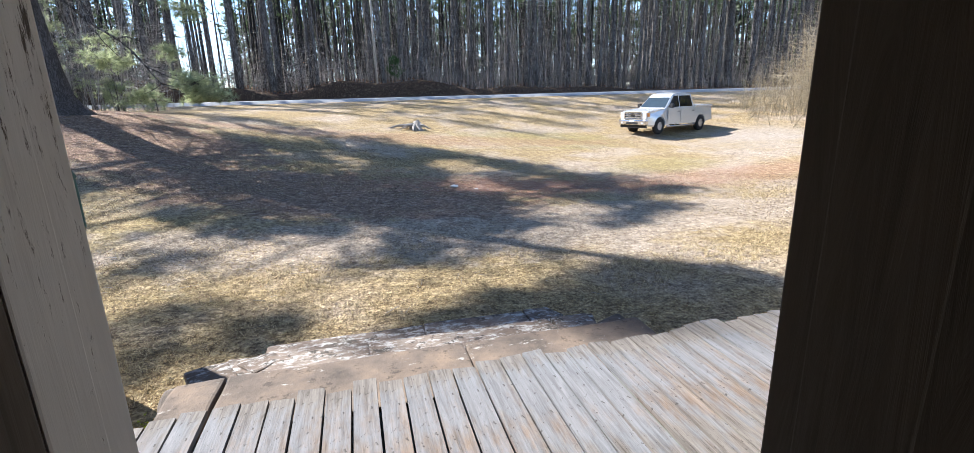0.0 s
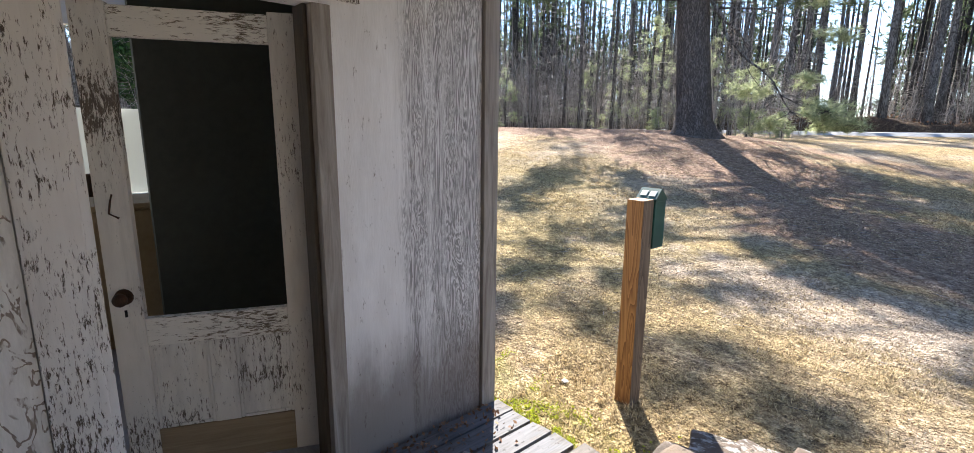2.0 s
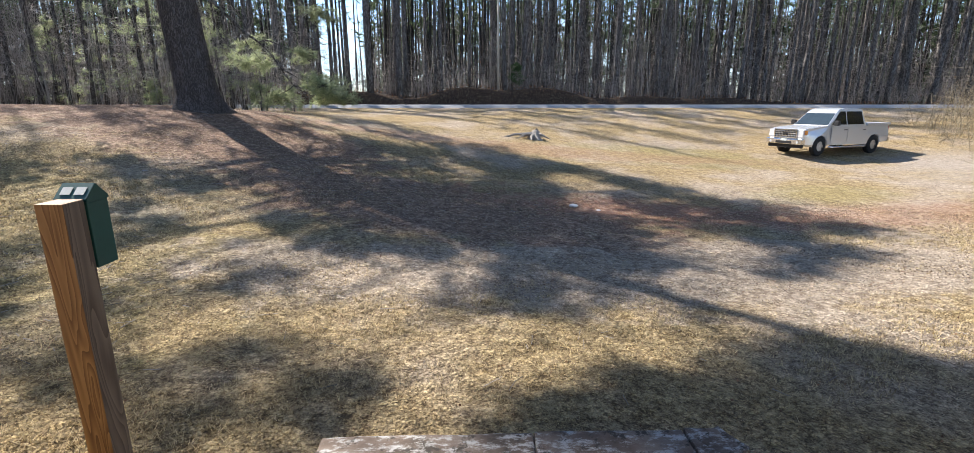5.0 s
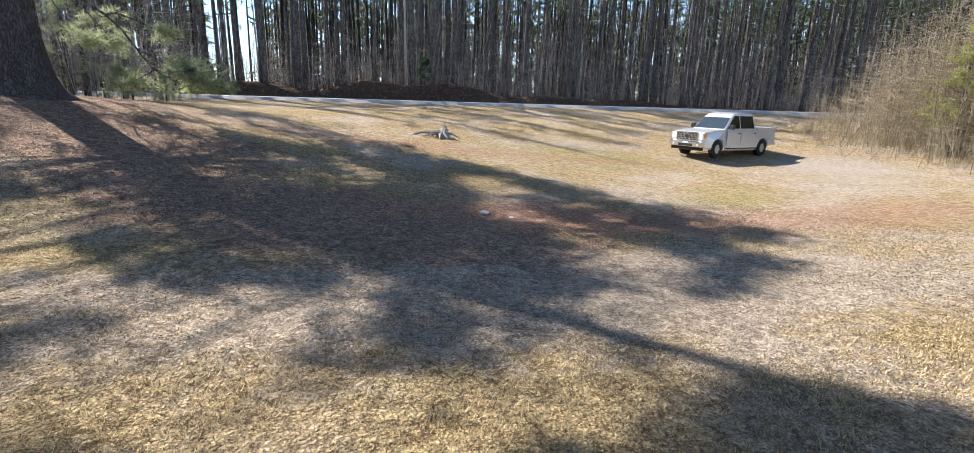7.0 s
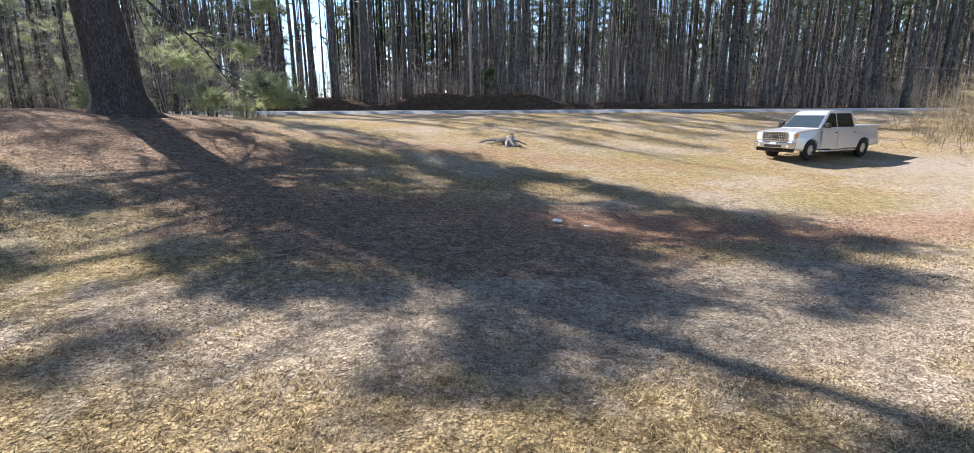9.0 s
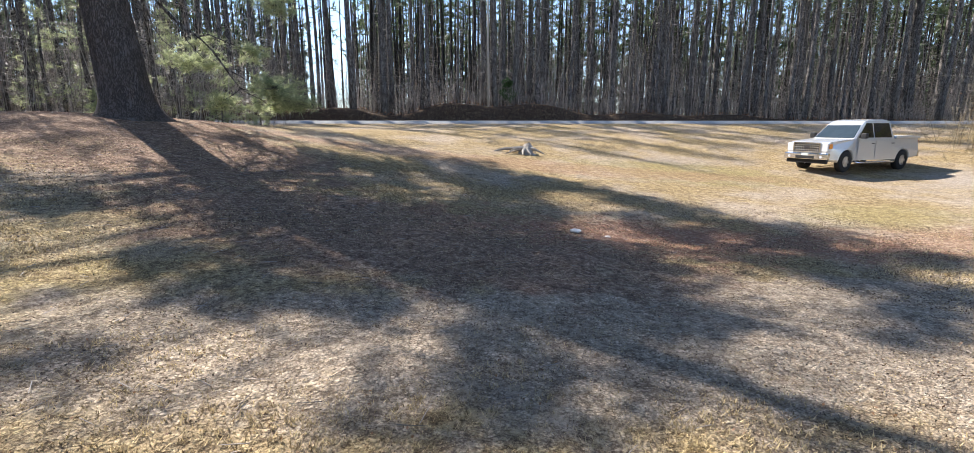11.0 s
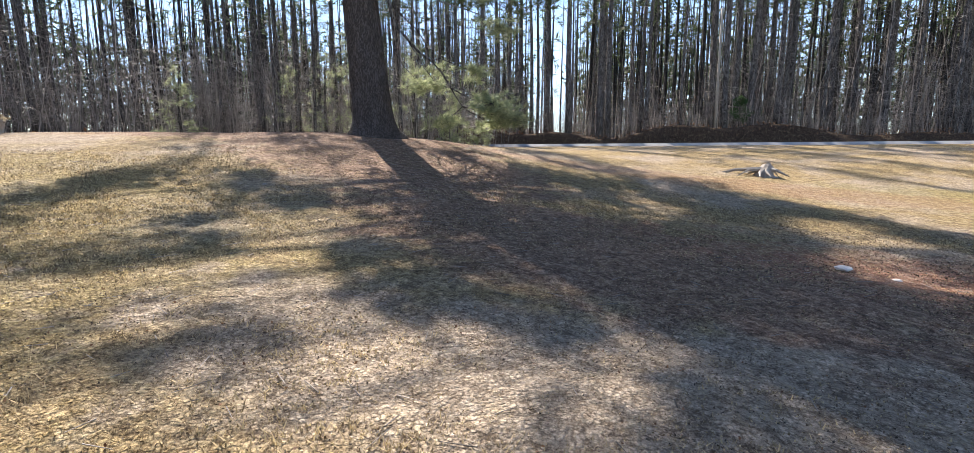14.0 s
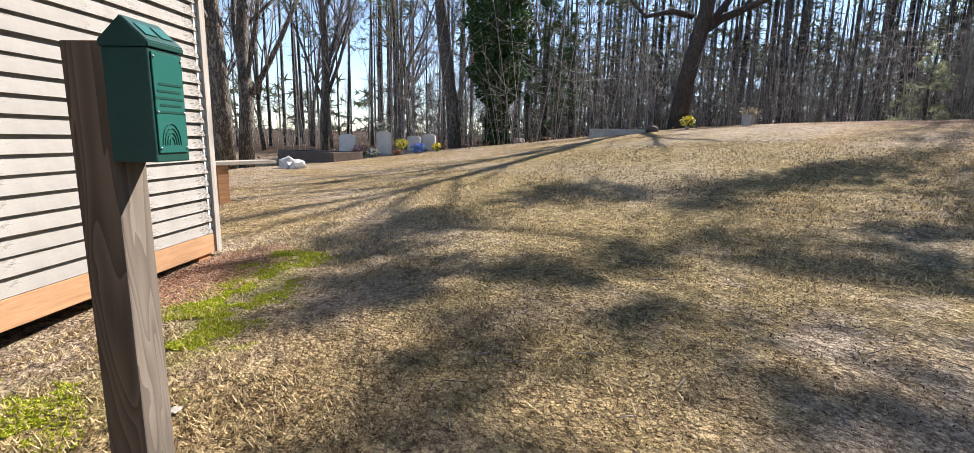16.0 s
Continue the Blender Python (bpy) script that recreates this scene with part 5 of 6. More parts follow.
def bare_tree(name, at, seed, hgt, r0, label, levels=4, lean=0.0, spread=0.6, first=0.3, mat=BARK_GREY):
    t = thing(name, label, "tree", (at[0], at[1], height(*at) - 0.1))
    rng = random.Random(seed)
    trunk, twig = bmesh.new(), Soup()
    A, B, RA, RB = [], [], [], []

    def grow(p, d, L, r, lev):
        q, n = p, 4
        pts = [p]
        dd = d.copy()
        for _ in range(n):
            dd = (dd + Vector((rng.uniform(-1, 1), rng.uniform(-1, 1), rng.uniform(-0.4, 0.8))) * 0.11).normalized()
            q = q + dd * (L / n)
            pts.append(q)
        rads = [r * (1 - 0.5 * i / n) for i in range(n + 1)]
        if lev == levels or r > 0.05:
            tube(trunk, pts, rads, 9 if lev == levels else 6)
        else:
            for a, b, ra, rb in zip(pts, pts[1:], rads, rads[1:]):
                A.append(a), B.append(b), RA.append(max(ra, 0.006)), RB.append(max(rb, 0.004))
        if lev == 0:
            return
        for k in range(5 if lev == levels else 4):
            f = first + (1 - first) * rng.random() if lev == levels else rng.uniform(0.25, 1)
            i = min(int(f * n), n - 1)
            s = pts[i].lerp(pts[i + 1], f * n - i)
            side = Vector((rng.uniform(-1, 1), rng.uniform(-1, 1), rng.uniform(0.0, 0.7))).normalized()
            nd = (dd * (1 - spread) + side * spread + Vector((0, 0, 0.12))).normalized()
            grow(s, nd, L * rng.uniform(0.4, 0.68), r * rng.uniform(0.32, 0.55), lev - 1)
        grow(pts[-1], dd, L * 0.55, r * 0.5, lev - 1)
    grow(Vector((0, 0, 0)), Vector((lean, 0, 1)).normalized(), hgt * 0.55, r0, levels)
    part("trunk", trunk, mat, t, smooth=True)
    if A:
        twig.sticks(A, B, RA, RB)
        ob = new("twig_work", twig.mesh("twig_work", TWIGS))
        ob.parent = t
        tagged(ob, kind="stuff")
    return t


oak = bare_tree("oak_tree", (-21.3, 10.0), 5, 17, 0.40, "dark thick-limbed oak without leaves behind the graves", 3, 0.10, 0.6, 0.42, BARK)
oak.rotation_euler = (-0.05, 0, 0)
oak_limbs = bmesh.new()
tube(oak_limbs, [(0.25, 0.1, 3.9), (0.5, 1.1, 4.7), (0.9, 2.5, 5.4), (1.4, 4.4, 6.6), (1.7, 5.6, 7.2)], [0.20, 0.17, 0.13, 0.09, 0.05], 8)
tube(oak_limbs, [(0.3, 0.0, 4.8), (0.5, -0.9, 4.9), (0.6, -2.0, 4.6), (0.8, -3.0, 5.4)], [0.15, 0.12, 0.09, 0.04], 8)
tube(oak_limbs, [(0.6, 1.8, 5.0), (0.4, 2.6, 6.2), (0.6, 3.0, 7.6)], [0.08, 0.06, 0.03], 6)
part("low_limb", oak_limbs, BARK, oak, "thick low limbs reaching sideways", True)
bare_tree("bare_tree", (-13.9, -5.5), 12, 15, 0.24, "forked bare hardwood beside the store", 4, -0.05, 0.5, 0.25)
bare_tree("bare_tree", (-13.2, -5.75), 19, 15, 0.30, "thick pale bare hardwood beside the store", 4, 0.08, 0.5, 0.3)
bare_tree("bare_tree", (-20.8, -5.6), 23, 14, 0.20, "dark leaning bare hardwood beyond the graves", 4, 0.12, 0.55, 0.3)
bare_tree("bare_tree", (-24.3, -0.1), 31, 19, 0.36, "tall dead grey trunk with few limbs beyond the graves", 3, 0.02, 0.4, 0.6)
for i, (bx, by, bh) in enumerate(((-31, -9, 13), (-29, -3.5, 12), (-33, -1, 14), (-35, -12, 13), (-28, -12, 11), (-37, -6, 14), (-30, -16, 13), (-40, -2, 15), (-26, -14, 12), (-34, 4, 15))):
    bare_tree("bare_tree", (bx, by), 50 + i, bh, 0.13 + 0.02 * (i % 3), "slender bare hardwood at the edge of the clearing", 3, 0.0, 0.5, 0.25)


def ivy_tree():
    x0, y0 = -25.2, 2.0
    t = thing("ivy_covered_tree", "tree trunk wrapped in thick dark green ivy", "tree", (x0, y0, height(x0, y0) - 0.1))
    part("trunk", tube(bmesh.new(), [(0, 0, 0), (0.1, 0, 5), (0, 0.1, 10), (0.1, 0, 17)], [0.42, 0.36, 0.28, 0.1], 10), BARK_GREY, t, smooth=True)
    rng = np.random.default_rng(6)
    n = 26000
    h = rng.uniform(0.1, 15, n)
    bulge = 0.5 + 0.85 * np.clip((h - 1.2) / 2.6, 0, 1) + 0.9 * np.exp(-((h - 10) / 2.8) ** 2) + 0.16 * np.sin(h * 2.3) + 0.12 * np.sin(h * 5.1 + 1)
    a = rng.uniform(0, math.tau, n)
    r = bulge * np.sqrt(rng.uniform(0.3, 1.15, n))
    sp = Soup()
    sp.leaves(rng, np.stack([r * np.cos(a), r * np.sin(a) * 1.0, h], 1), 0.11)
    ob = new("ivy", sp.mesh("ivy", IVY))
    ob.parent = t


ivy_tree()


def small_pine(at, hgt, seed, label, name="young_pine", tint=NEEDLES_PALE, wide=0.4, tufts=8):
    t = thing(name, label, "tree", (at[0], at[1], height(*at) - 0.05))
    rng = np.random.default_rng(seed)
    part("trunk", tube(bmesh.new(), [(0, 0, 0), (0.04 * hgt * rng.uniform(-1, 1), 0, hgt * 0.5), (0, 0.03 * hgt, hgt)], [0.02 * hgt, 0.014 * hgt, 0.01], 7), BARK_FAR, t, smooth=True)
    A, B, C = [], [], []
    for i in range(int(12 + hgt * 4)):
        h = hgt * rng.uniform(0.10, 0.98)
        az = rng.uniform(0, math.tau)
        L = wide * hgt * (1.05 - h / hgt) * rng.uniform(0.5, 1.1) + 0.15
        a = np.array((0, 0, h))
        b = a + np.array((math.cos(az) * L, math.sin(az) * L, L * rng.uniform(-0.15, 0.4)))
        A.append(a), B.append(b)
        for _ in range(tufts):
            C.append(a + (b - a) * rng.uniform(0.3, 1.05) + rng.normal(0, 0.08, 3))
    sp = Soup()
    sp.sticks(A, B, 0.014, 0.004)
    ob = new("branching", sp.mesh("branching", TWIGS))
    ob.parent = t
    tagged(ob, kind="stuff")
    sp = Soup()
    sp.tufts(rng, C, 0.22, 16, 0.05, 0.008)
    ob = new("crown", sp.mesh("crown", tint))
    ob.parent = t
    return t


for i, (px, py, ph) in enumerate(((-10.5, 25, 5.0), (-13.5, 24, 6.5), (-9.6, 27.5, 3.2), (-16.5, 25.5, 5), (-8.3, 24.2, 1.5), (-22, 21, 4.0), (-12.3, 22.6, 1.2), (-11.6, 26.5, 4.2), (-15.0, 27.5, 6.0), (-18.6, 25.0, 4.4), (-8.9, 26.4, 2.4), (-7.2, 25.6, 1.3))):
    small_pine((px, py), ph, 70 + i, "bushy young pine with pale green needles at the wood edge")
small_pine((5.6, 42.9), 2.3, 90, "low dark green cedar bush at the foot of the bank", "cedar_bush", IVY, 0.45, 24)


for i, (px, py, ph) in enumerate(((-27.5, 4.6, 9.0), (-28.5, 6.2, 7.5), (-26.8, 3.6, 6.0), (-31.0, 5.6, 10.0))):
    small_pine((px, py), ph, 110 + i, "dark green cedar among the bare trunks beyond the graves", "cedar_tree", IVY, 0.16, 14)


def thicket_bush():
    """The pale thicket beside the drive, with a young pine in it."""
    x0, y0 = 29.5, 19.0
    t = thing("thicket", "pale straw-coloured thicket of bare brush beside the drive", "bush", (x0, y0, height(x0, y0)))
    rng = np.random.default_rng(14)
    sp = Soup()
    n = 1500
    X, Y = rng.normal(0, 2.3, n), rng.normal(0, 3.6, n)
    H = rng.uniform(2.6, 8.8, n) * np.exp(-(X / 4.5) ** 2 - (Y / 7) ** 2)
    Z = height_grid(X + x0, Y + y0) - height(x0, y0) - 0.05
    A = np.stack([X, Y, Z], 1)
    B = np.stack([X + rng.normal(0, 0.5, n), Y + rng.normal(0, 0.5, n), Z + H], 1)
    sp.sticks(A, B, 0.014, 0.004)
    C = []
    for _ in range(10):
        f = rng.uniform(0.2, 1, n)[:, None]
        s = A + (B - A) * f
        d = rng.normal(size=(n, 3)) * np.array((1, 1, 0.5)) + np.array((0, 0, 0.3))
        e = s + d * (0.30 * H[:, None] * (1.2 - f))
        sp.sticks(s, e, 0.007, 0.003)
        C.append(e), C.append((s + e) / 2)
    ob = new("stem_tangle", sp.mesh("stem_tangle", BRUSH))
    ob.parent = t
    sp = Soup()
    sp.leaves(rng, np.concatenate(C) + rng.normal(0, 0.12, (n * 20, 3)), 0.028)
    ob = new("dry_foliage", sp.mesh("dry_foliage", BRUSH))
    ob.parent = t


thicket_bush()
small_pine((27.6, 18.6), 6.2, 95, "young pine with yellow-green needles beside the thicket", tint=NEEDLES_YELLOW, wide=0.3, tufts=26)
small_pine((28.2, 16.4), 7.0, 96, "young pine with yellow-green needles beside the thicket", tint=NEEDLES_YELLOW, wide=0.3, tufts=26)

# ---- pickup truck ----
CAR_PAINT = plain("silver_car_paint", (0.56, 0.57, 0.58), (0.62, 0.63, 0.64), 40, 0.25, 0.55, 0.01, spec=0.5)
CAR_GLASS = plain("dark_car_glass", (0.004, 0.006, 0.007), (0.007, 0.009, 0.010), 2, 0.05, 0.0, 0.0, spec=0.35)
SCREEN_GLASS = plain("windscreen_glass", (0.02, 0.03, 0.036), (0.03, 0.042, 0.05), 2, 0.06, 0.0, 0.0, spec=0.55)
CHROME = plain("chrome", (0.62, 0.62, 0.63), (0.72, 0.72, 0.73), 10, 0.12, 1.0, 0.0)
RUBBER = plain("black_rubber", (0.012, 0.012, 0.012), (0.028, 0.027, 0.026), 20, 0.85)
BLACK_TRIM = plain("black_trim", (0.012, 0.012, 0.013), (0.02, 0.02, 0.021), 20, 0.55)
ALLOY = plain("alloy_wheel", (0.46, 0.46, 0.46), (0.58, 0.58, 0.58), 20, 0.3, 0.8)
LAMP_CLEAR = plain("headlight_lens", (0.55, 0.56, 0.58), (0.75, 0.76, 0.78), 30, 0.1, 0.3)
LAMP_AMBER = plain("amber_lens", (0.55, 0.20, 0.04), (0.70, 0.30, 0.07), 30, 0.15)
LAMP_RED = plain("red_lens", (0.25, 0.01, 0.01), (0.35, 0.02, 0.02), 30, 0.15)


def prism(bm, prof, half, taper=None):
    """Extrude a side profile (x, z) across the width; taper(x, z) gives the half width there."""
    ws = [taper(x, z) if taper else half for x, z in prof]
    a = [bm.verts.new((x, -w, z)) for (x, z), w in zip(prof, ws)]
    b = [bm.verts.new((x, w, z)) for (x, z), w in zip(prof, ws)]
    bm.faces.new(a)
    bm.faces.new(b[::-1])
    n = len(prof)
    for k in range(n):
        bm.faces.new((a[k], b[k], b[(k + 1) % n], a[(k + 1) % n]))
    bmesh.ops.recalc_face_normals(bm, faces=bm.faces[:])
    return bm


def arch(cx, r, n=9):
    return [(cx + r * math.cos(a), 0.36 + r * math.sin(a)) for a in np.linspace(0, math.pi, n)]


def pickup(at, rz):
    t = thing("pickup_truck", "silver four-door pickup truck parked on the lawn by the drive", "truck", at, rz)
    FX, RX = 1.84, -1.84
    prof = [(2.86, 0.46), (2.92, 0.62), (2.90, 0.95), (2.84, 1.04), (2.70, 1.10), (2.2, 1.15), (1.30, 1.21), (-0.98, 1.22), (-0.98, 1.20), (-2.86, 1.20), (-2.90, 0.75), (-2.84, 0.52), (RX - 0.47, 0.46)]
    prof += arch(RX, 0.46)[::-1] + [(RX + 0.5, 0.42), (FX - 0.5, 0.42)] + arch(FX, 0.46)[::-1] + [(FX + 0.47, 0.44)]
    bm = prism(bmesh.new(), prof, 0.98, lambda x, z: 0.985 - (0.07 if z > 1.05 else 0.0) - (0.12 if x > 2.75 else 0.03 if x > 2.5 else 0) - 0.05 * max(0, 0.7 - z))
    bmesh.ops.bevel(bm, geom=[e for e in bm.edges if abs(e.verts[0].co.y) > 0.8 and abs(e.verts[1].co.y) > 0.8 and e.verts[0].co.y * e.verts[1].co.y > 0], offset=0.025, segments=2, affect="EDGES")
    body = part("body", bm, CAR_PAINT, t)
    cab = [(1.40, 1.18), (0.72, 1.74), (0.50, 1.86), (0.1, 1.92), (-0.74, 1.92), (-1.04, 1.86), (-1.22, 1.20)]
    bm = prism(bmesh.new(), cab, 0.9, lambda x, z: 0.925 - 0.20 * max(0, (z - 1.2) / 0.7))
    bmesh.ops.bevel(bm, geom=[e for e in bm.edges if e.verts[0].co.z > 1.3 or e.verts[1].co.z > 1.3], offset=0.035, segments=3, affect="EDGES")
    part("cab", bm, CAR_PAINT, t)

    def side_w(z):
        return 0.925 - 0.20 * max(0, (z - 1.2) / 0.7)
    for sy in (-1, 1):
        for quad in (((1.13, 1.25), (0.16, 1.25), (0.16, 1.78), (0.53, 1.78)), ((0.09, 1.25), (-1.04, 1.25), (-0.95, 1.78), (0.09, 1.78))):
            bm = bmesh.new()
            vs = [bm.verts.new((x, sy * (side_w(z) + 0.004), z)) for x, z in quad]
            vi = [bm.verts.new((x, sy * (side_w(z) - 0.02), z)) for x, z in quad]
            bm.faces.new(vs)
            bm.faces.new(vi[::-1])
            for k in range(4):
                bm.faces.new((vs[k], vi[k], vi[(k + 1) % 4], vs[(k + 1) % 4]))
            bmesh.ops.recalc_face_normals(bm, faces=bm.faces[:])
            part("side_window", bm, CAR_GLASS, t, "dark tinted side window")
        for xa, xb in ((0.12, 1.2), (-1.18, 0.10)):
            dr = part("door", boxes(((xa + 0.012, sy * 0.978, 0.50), (xb - 0.012, sy * 0.99, 1.14)), bevel=0.004), CAR_PAINT, t)
            part("door_handle", boxes(((xa + 0.06, sy * 0.991, 1.02), (xa + 0.26, sy * 1.012, 1.055)), bevel=0.008), BLACK_TRIM, dr)
        bm = boxes(((1.0, sy * 0.99, 1.22), (1.16, sy * 1.22, 1.42)), bevel=0.03)
        part("mirror", bm, BLACK_TRIM, t)
        part("side_step", tube(bmesh.new(), [(1.28, sy * 0.99, 0.36), (1.1, sy * 1.03, 0.33), (-1.1, sy * 1.03, 0.33), (-1.28, sy * 0.99, 0.36)], [0.04] * 4, 8), CHROME, t, "chrome tube step", True)
        hl = part("headlight", boxes(((2.66, sy * 0.61, 0.76), (2.915, sy * 0.90, 1.05)), bevel=0.03), LAMP_CLEAR, t)
        part("turn_signal", boxes(((2.66, sy * 0.88, 0.86), (2.84, sy * 0.925, 1.03)), bevel=0.01), LAMP_AMBER, hl)
        part("tail_light", boxes(((-2.91, sy * 0.80, 0.80), (-2.74, sy * 0.915, 1.14)), bevel=0.01), LAMP_RED, t)
        part("fog_lamp", tube(bmesh.new(), [(2.94, sy * 0.70, 0.56), (3.005, sy * 0.70, 0.56)], [0.05, 0.05], 12), LAMP_CLEAR, t)
        for wx in (FX, RX):
            bm = bmesh.new()
            prof_w = [(0.20, -0.13), (0.36, -0.125), (0.39, -0.09), (0.39, 0.09), (0.36, 0.125), (0.20, 0.13)]
            n = 28
            rings = [[bm.verts.new((wx + r * math.cos(k * math.tau / n), sy * 0.85 + y, 0.385 + r * math.sin(k * math.tau / n))) for r, y in prof_w] for k in range(n)]
            for k in range(n):
                for j in range(5):
                    bm.faces.new((rings[k][j], rings[(k + 1) % n][j], rings[(k + 1) % n][j + 1], rings[k][j + 1]))
            bmesh.ops.recalc_face_normals(bm, faces=bm.faces[:])
            wh = part("wheel", bm, RUBBER, t, "black tyre on an alloy rim", True)
            bm = bmesh.new()
            tube(bm, [(wx, sy * 0.86, 0.385), (wx, sy * 0.975, 0.385)], [0.05, 0.05], 12)
            for k in range(6):
                a = k * math.tau / 6
                box(bm, (0.03, -0.012, -0.04), (0.215, 0.012, 0.04), 0.006, Matrix.Translation((wx, sy * 0.955, 0.385)) @ Matrix.Rotation(a, 4, "Y"))
            for k in range(24):
                a, b = k * math.tau / 24, (k + 1) * math.tau / 24
                vs = [bm.verts.new((wx + r * math.cos(q), sy * yy, 0.385 + r * math.sin(q))) for r, q, yy in ((0.20, a, 0.97), (0.245, a, 0.975), (0.245, b, 0.975), (0.20, b, 0.97))]
                bm.faces.new(vs)
            tube(bm, [(wx, sy * 0.90, 0.385), (wx, sy * 0.925, 0.385)], [0.23, 0.23], 24)
            part("rim", bm, ALLOY, wh)
    # windscreen, following the slope of the cab front
    bm = bmesh.new()
    d = Vector((0.635, 0, 0.772)) * 0.012
    vs = [bm.verts.new(Vector((x, s * (side_w(z) - 0.07), z)) + d) for x, z, s in ((1.335, 1.237, -1), (1.335, 1.237, 1), (0.775, 1.698, 1), (0.775, 1.698, -1))]
    vi = [bm.verts.new(v.co - d * 3) for v in vs]
    bm.faces.new(vs)
    bm.faces.new(vi[::-1])
    for k in range(4):
        bm.faces.new((vs[k], vi[k], vi[(k + 1) % 4], vs[(k + 1) % 4]))
    bmesh.ops.recalc_face_normals(bm, faces=bm.faces[:])
    part("windscreen", bm, SCREEN_GLASS, t, "dark reflective windscreen")
    gr = part("grille", boxes(((2.84, -0.56, 0.74), (2.915, 0.56, 1.06)), bevel=0.01), BLACK_TRIM, t)
    part("grille_surround", boxes(((2.90, -0.60, 1.035), (2.95, 0.60, 1.085)), ((2.90, -0.60, 0.715), (2.95, 0.60, 0.76)), ((2.90, -0.605, 0.76), (2.948, -0.55, 1.035)), ((2.90, 0.55, 0.76), (2.948, 0.605, 1.035)), bevel=0.008), CHROME, gr)
    for z in (0.81, 0.90, 0.985):
        part("grille_bar", boxes(((2.916, -0.545, z - 0.018), (2.938, 0.545, z + 0.018)), bevel=0.006), CHROME, gr)
    for y in np.linspace(-0.48, 0.48, 13):
        part("grille_rib", boxes(((2.915, y - 0.006, 0.762), (2.924, y + 0.006, 1.033))), ALLOY, gr)
    part("emblem", boxes(((2.939, -0.12, 0.86), (2.958, 0.12, 0.94)), bevel=0.008), BLACK_TRIM, gr)
    bp = part("front_bumper", boxes(((2.80, -0.96, 0.46), (3.0, 0.96, 0.70)), bevel=0.045), CHROME, t)
    part("bumper_intake", boxes(((2.97, -0.42, 0.49), (3.006, 0.42, 0.60)), bevel=0.012), BLACK_TRIM, bp)
    part("number_plate", boxes(((3.001, -0.15, 0.60), (3.012, 0.15, 0.69)), bevel=0.004), LABEL_GREY, bp)
    part("bumper_valance", boxes(((2.78, -0.88, 0.32), (2.92, 0.88, 0.459)), bevel=0.02), BLACK_TRIM, bp)
    part("rear_bumper", boxes(((-3.02, -0.95, 0.50), (-2.905, 0.95, 0.68)), bevel=0.02), CHROME, t)
    part("bed_rail", boxes(((-2.86, -0.98, 1.205), (-1.24, -0.86, 1.30)), ((-2.86, 0.86, 1.205), (-1.24, 0.98, 1.30)), ((-2.9, -0.98, 1.205), (-2.82, 0.98, 1.30)), bevel=0.015), CAR_PAINT, t)
    part("bed_liner", boxes(((-2.81, -0.855, 1.202), (-1.24, 0.855, 1.215))), BLACK_TRIM, t)
    return t


TX, TY = 17.8, 21.2
pickup((TX, TY, height(TX, TY) - 0.02), 180 + 19).scale = (0.90, 0.90, 1.02)

# ---- graves and yard things ----
PETAL_BLUE = leafy("blue_petals", (0.02, 0.08, 0.42), (0.06, 0.20, 0.70), 0.1)
PETAL_WHITE = leafy("white_petals", (0.55, 0.53, 0.44), (0.80, 0.78, 0.68), 0.1)
PETAL_YELLOW = leafy("yellow_petals", (0.55, 0.45, 0.03), (0.75, 0.65, 0.08), 0.1)
PETAL_PINK = leafy("pink_petals", (0.30, 0.12, 0.16), (0.60, 0.32, 0.36), 0.1)


def headstone(at, rz, w, h, label, d=0.14):
    t = thing("headstone", label, "gravestone", (at[0], at[1], height(*at)), rz, group="gravestones")
    part("base", boxes(((-w / 2 - 0.08, -d / 2 - 0.07, -0.3), (w / 2 + 0.08, d / 2 + 0.07, 0.10)), bevel=0.012), STONE, t)
    prof = [(-w / 2, 0.101), (w / 2, 0.101), (w / 2, h * 0.86)] + [(w / 2 * math.cos(a), h * 0.86 + h * 0.14 * math.sin(a)) for a in np.linspace(0.25, math.pi - 0.25, 7)] + [(-w / 2, h * 0.86)]
    bm = prism(bmesh.new(), prof, d / 2)
    bmesh.ops.bevel(bm, geom=bm.edges[:], offset=0.01, segments=2, affect="EDGES")
    part("slab", bm, MARBLE, t)


def posy(name, at, mat, label, r=0.22, up=0.25, z=None):
    t = thing(name, label, "flowers", (at[0], at[1], height(*at) if z is None else z))
    rng = np.random.default_rng(int(abs(at[0] * 10 + at[1] * 7)))
    part("vase", tube(bmesh.new(), [(0, 0, -0.05), (0, 0, 0.05), (0, 0, 0.14)], [0.06, 0.08, 0.06], 10), STONE, t)
    c = rng.normal(size=(150, 3))
    c /= np.linalg.norm(c, axis=1)[:, None]
    c = c * r * rng.uniform(0.6, 1.05, 150)[:, None] * np.array((1, 1, 0.75)) + np.array((0, 0, up))
    sp = Soup()
    sp.leaves(rng, c, 0.05)
    ob = new("blossoms", sp.mesh("blossoms", mat))
    ob.parent = t
    sp = Soup()
    sp.leaves(rng, c[:60] * np.array((1.1, 1.1, 0.7)), 0.05)
    ob = new("foliage", sp.mesh("foliage", IVY))
    ob.parent = t
    return t


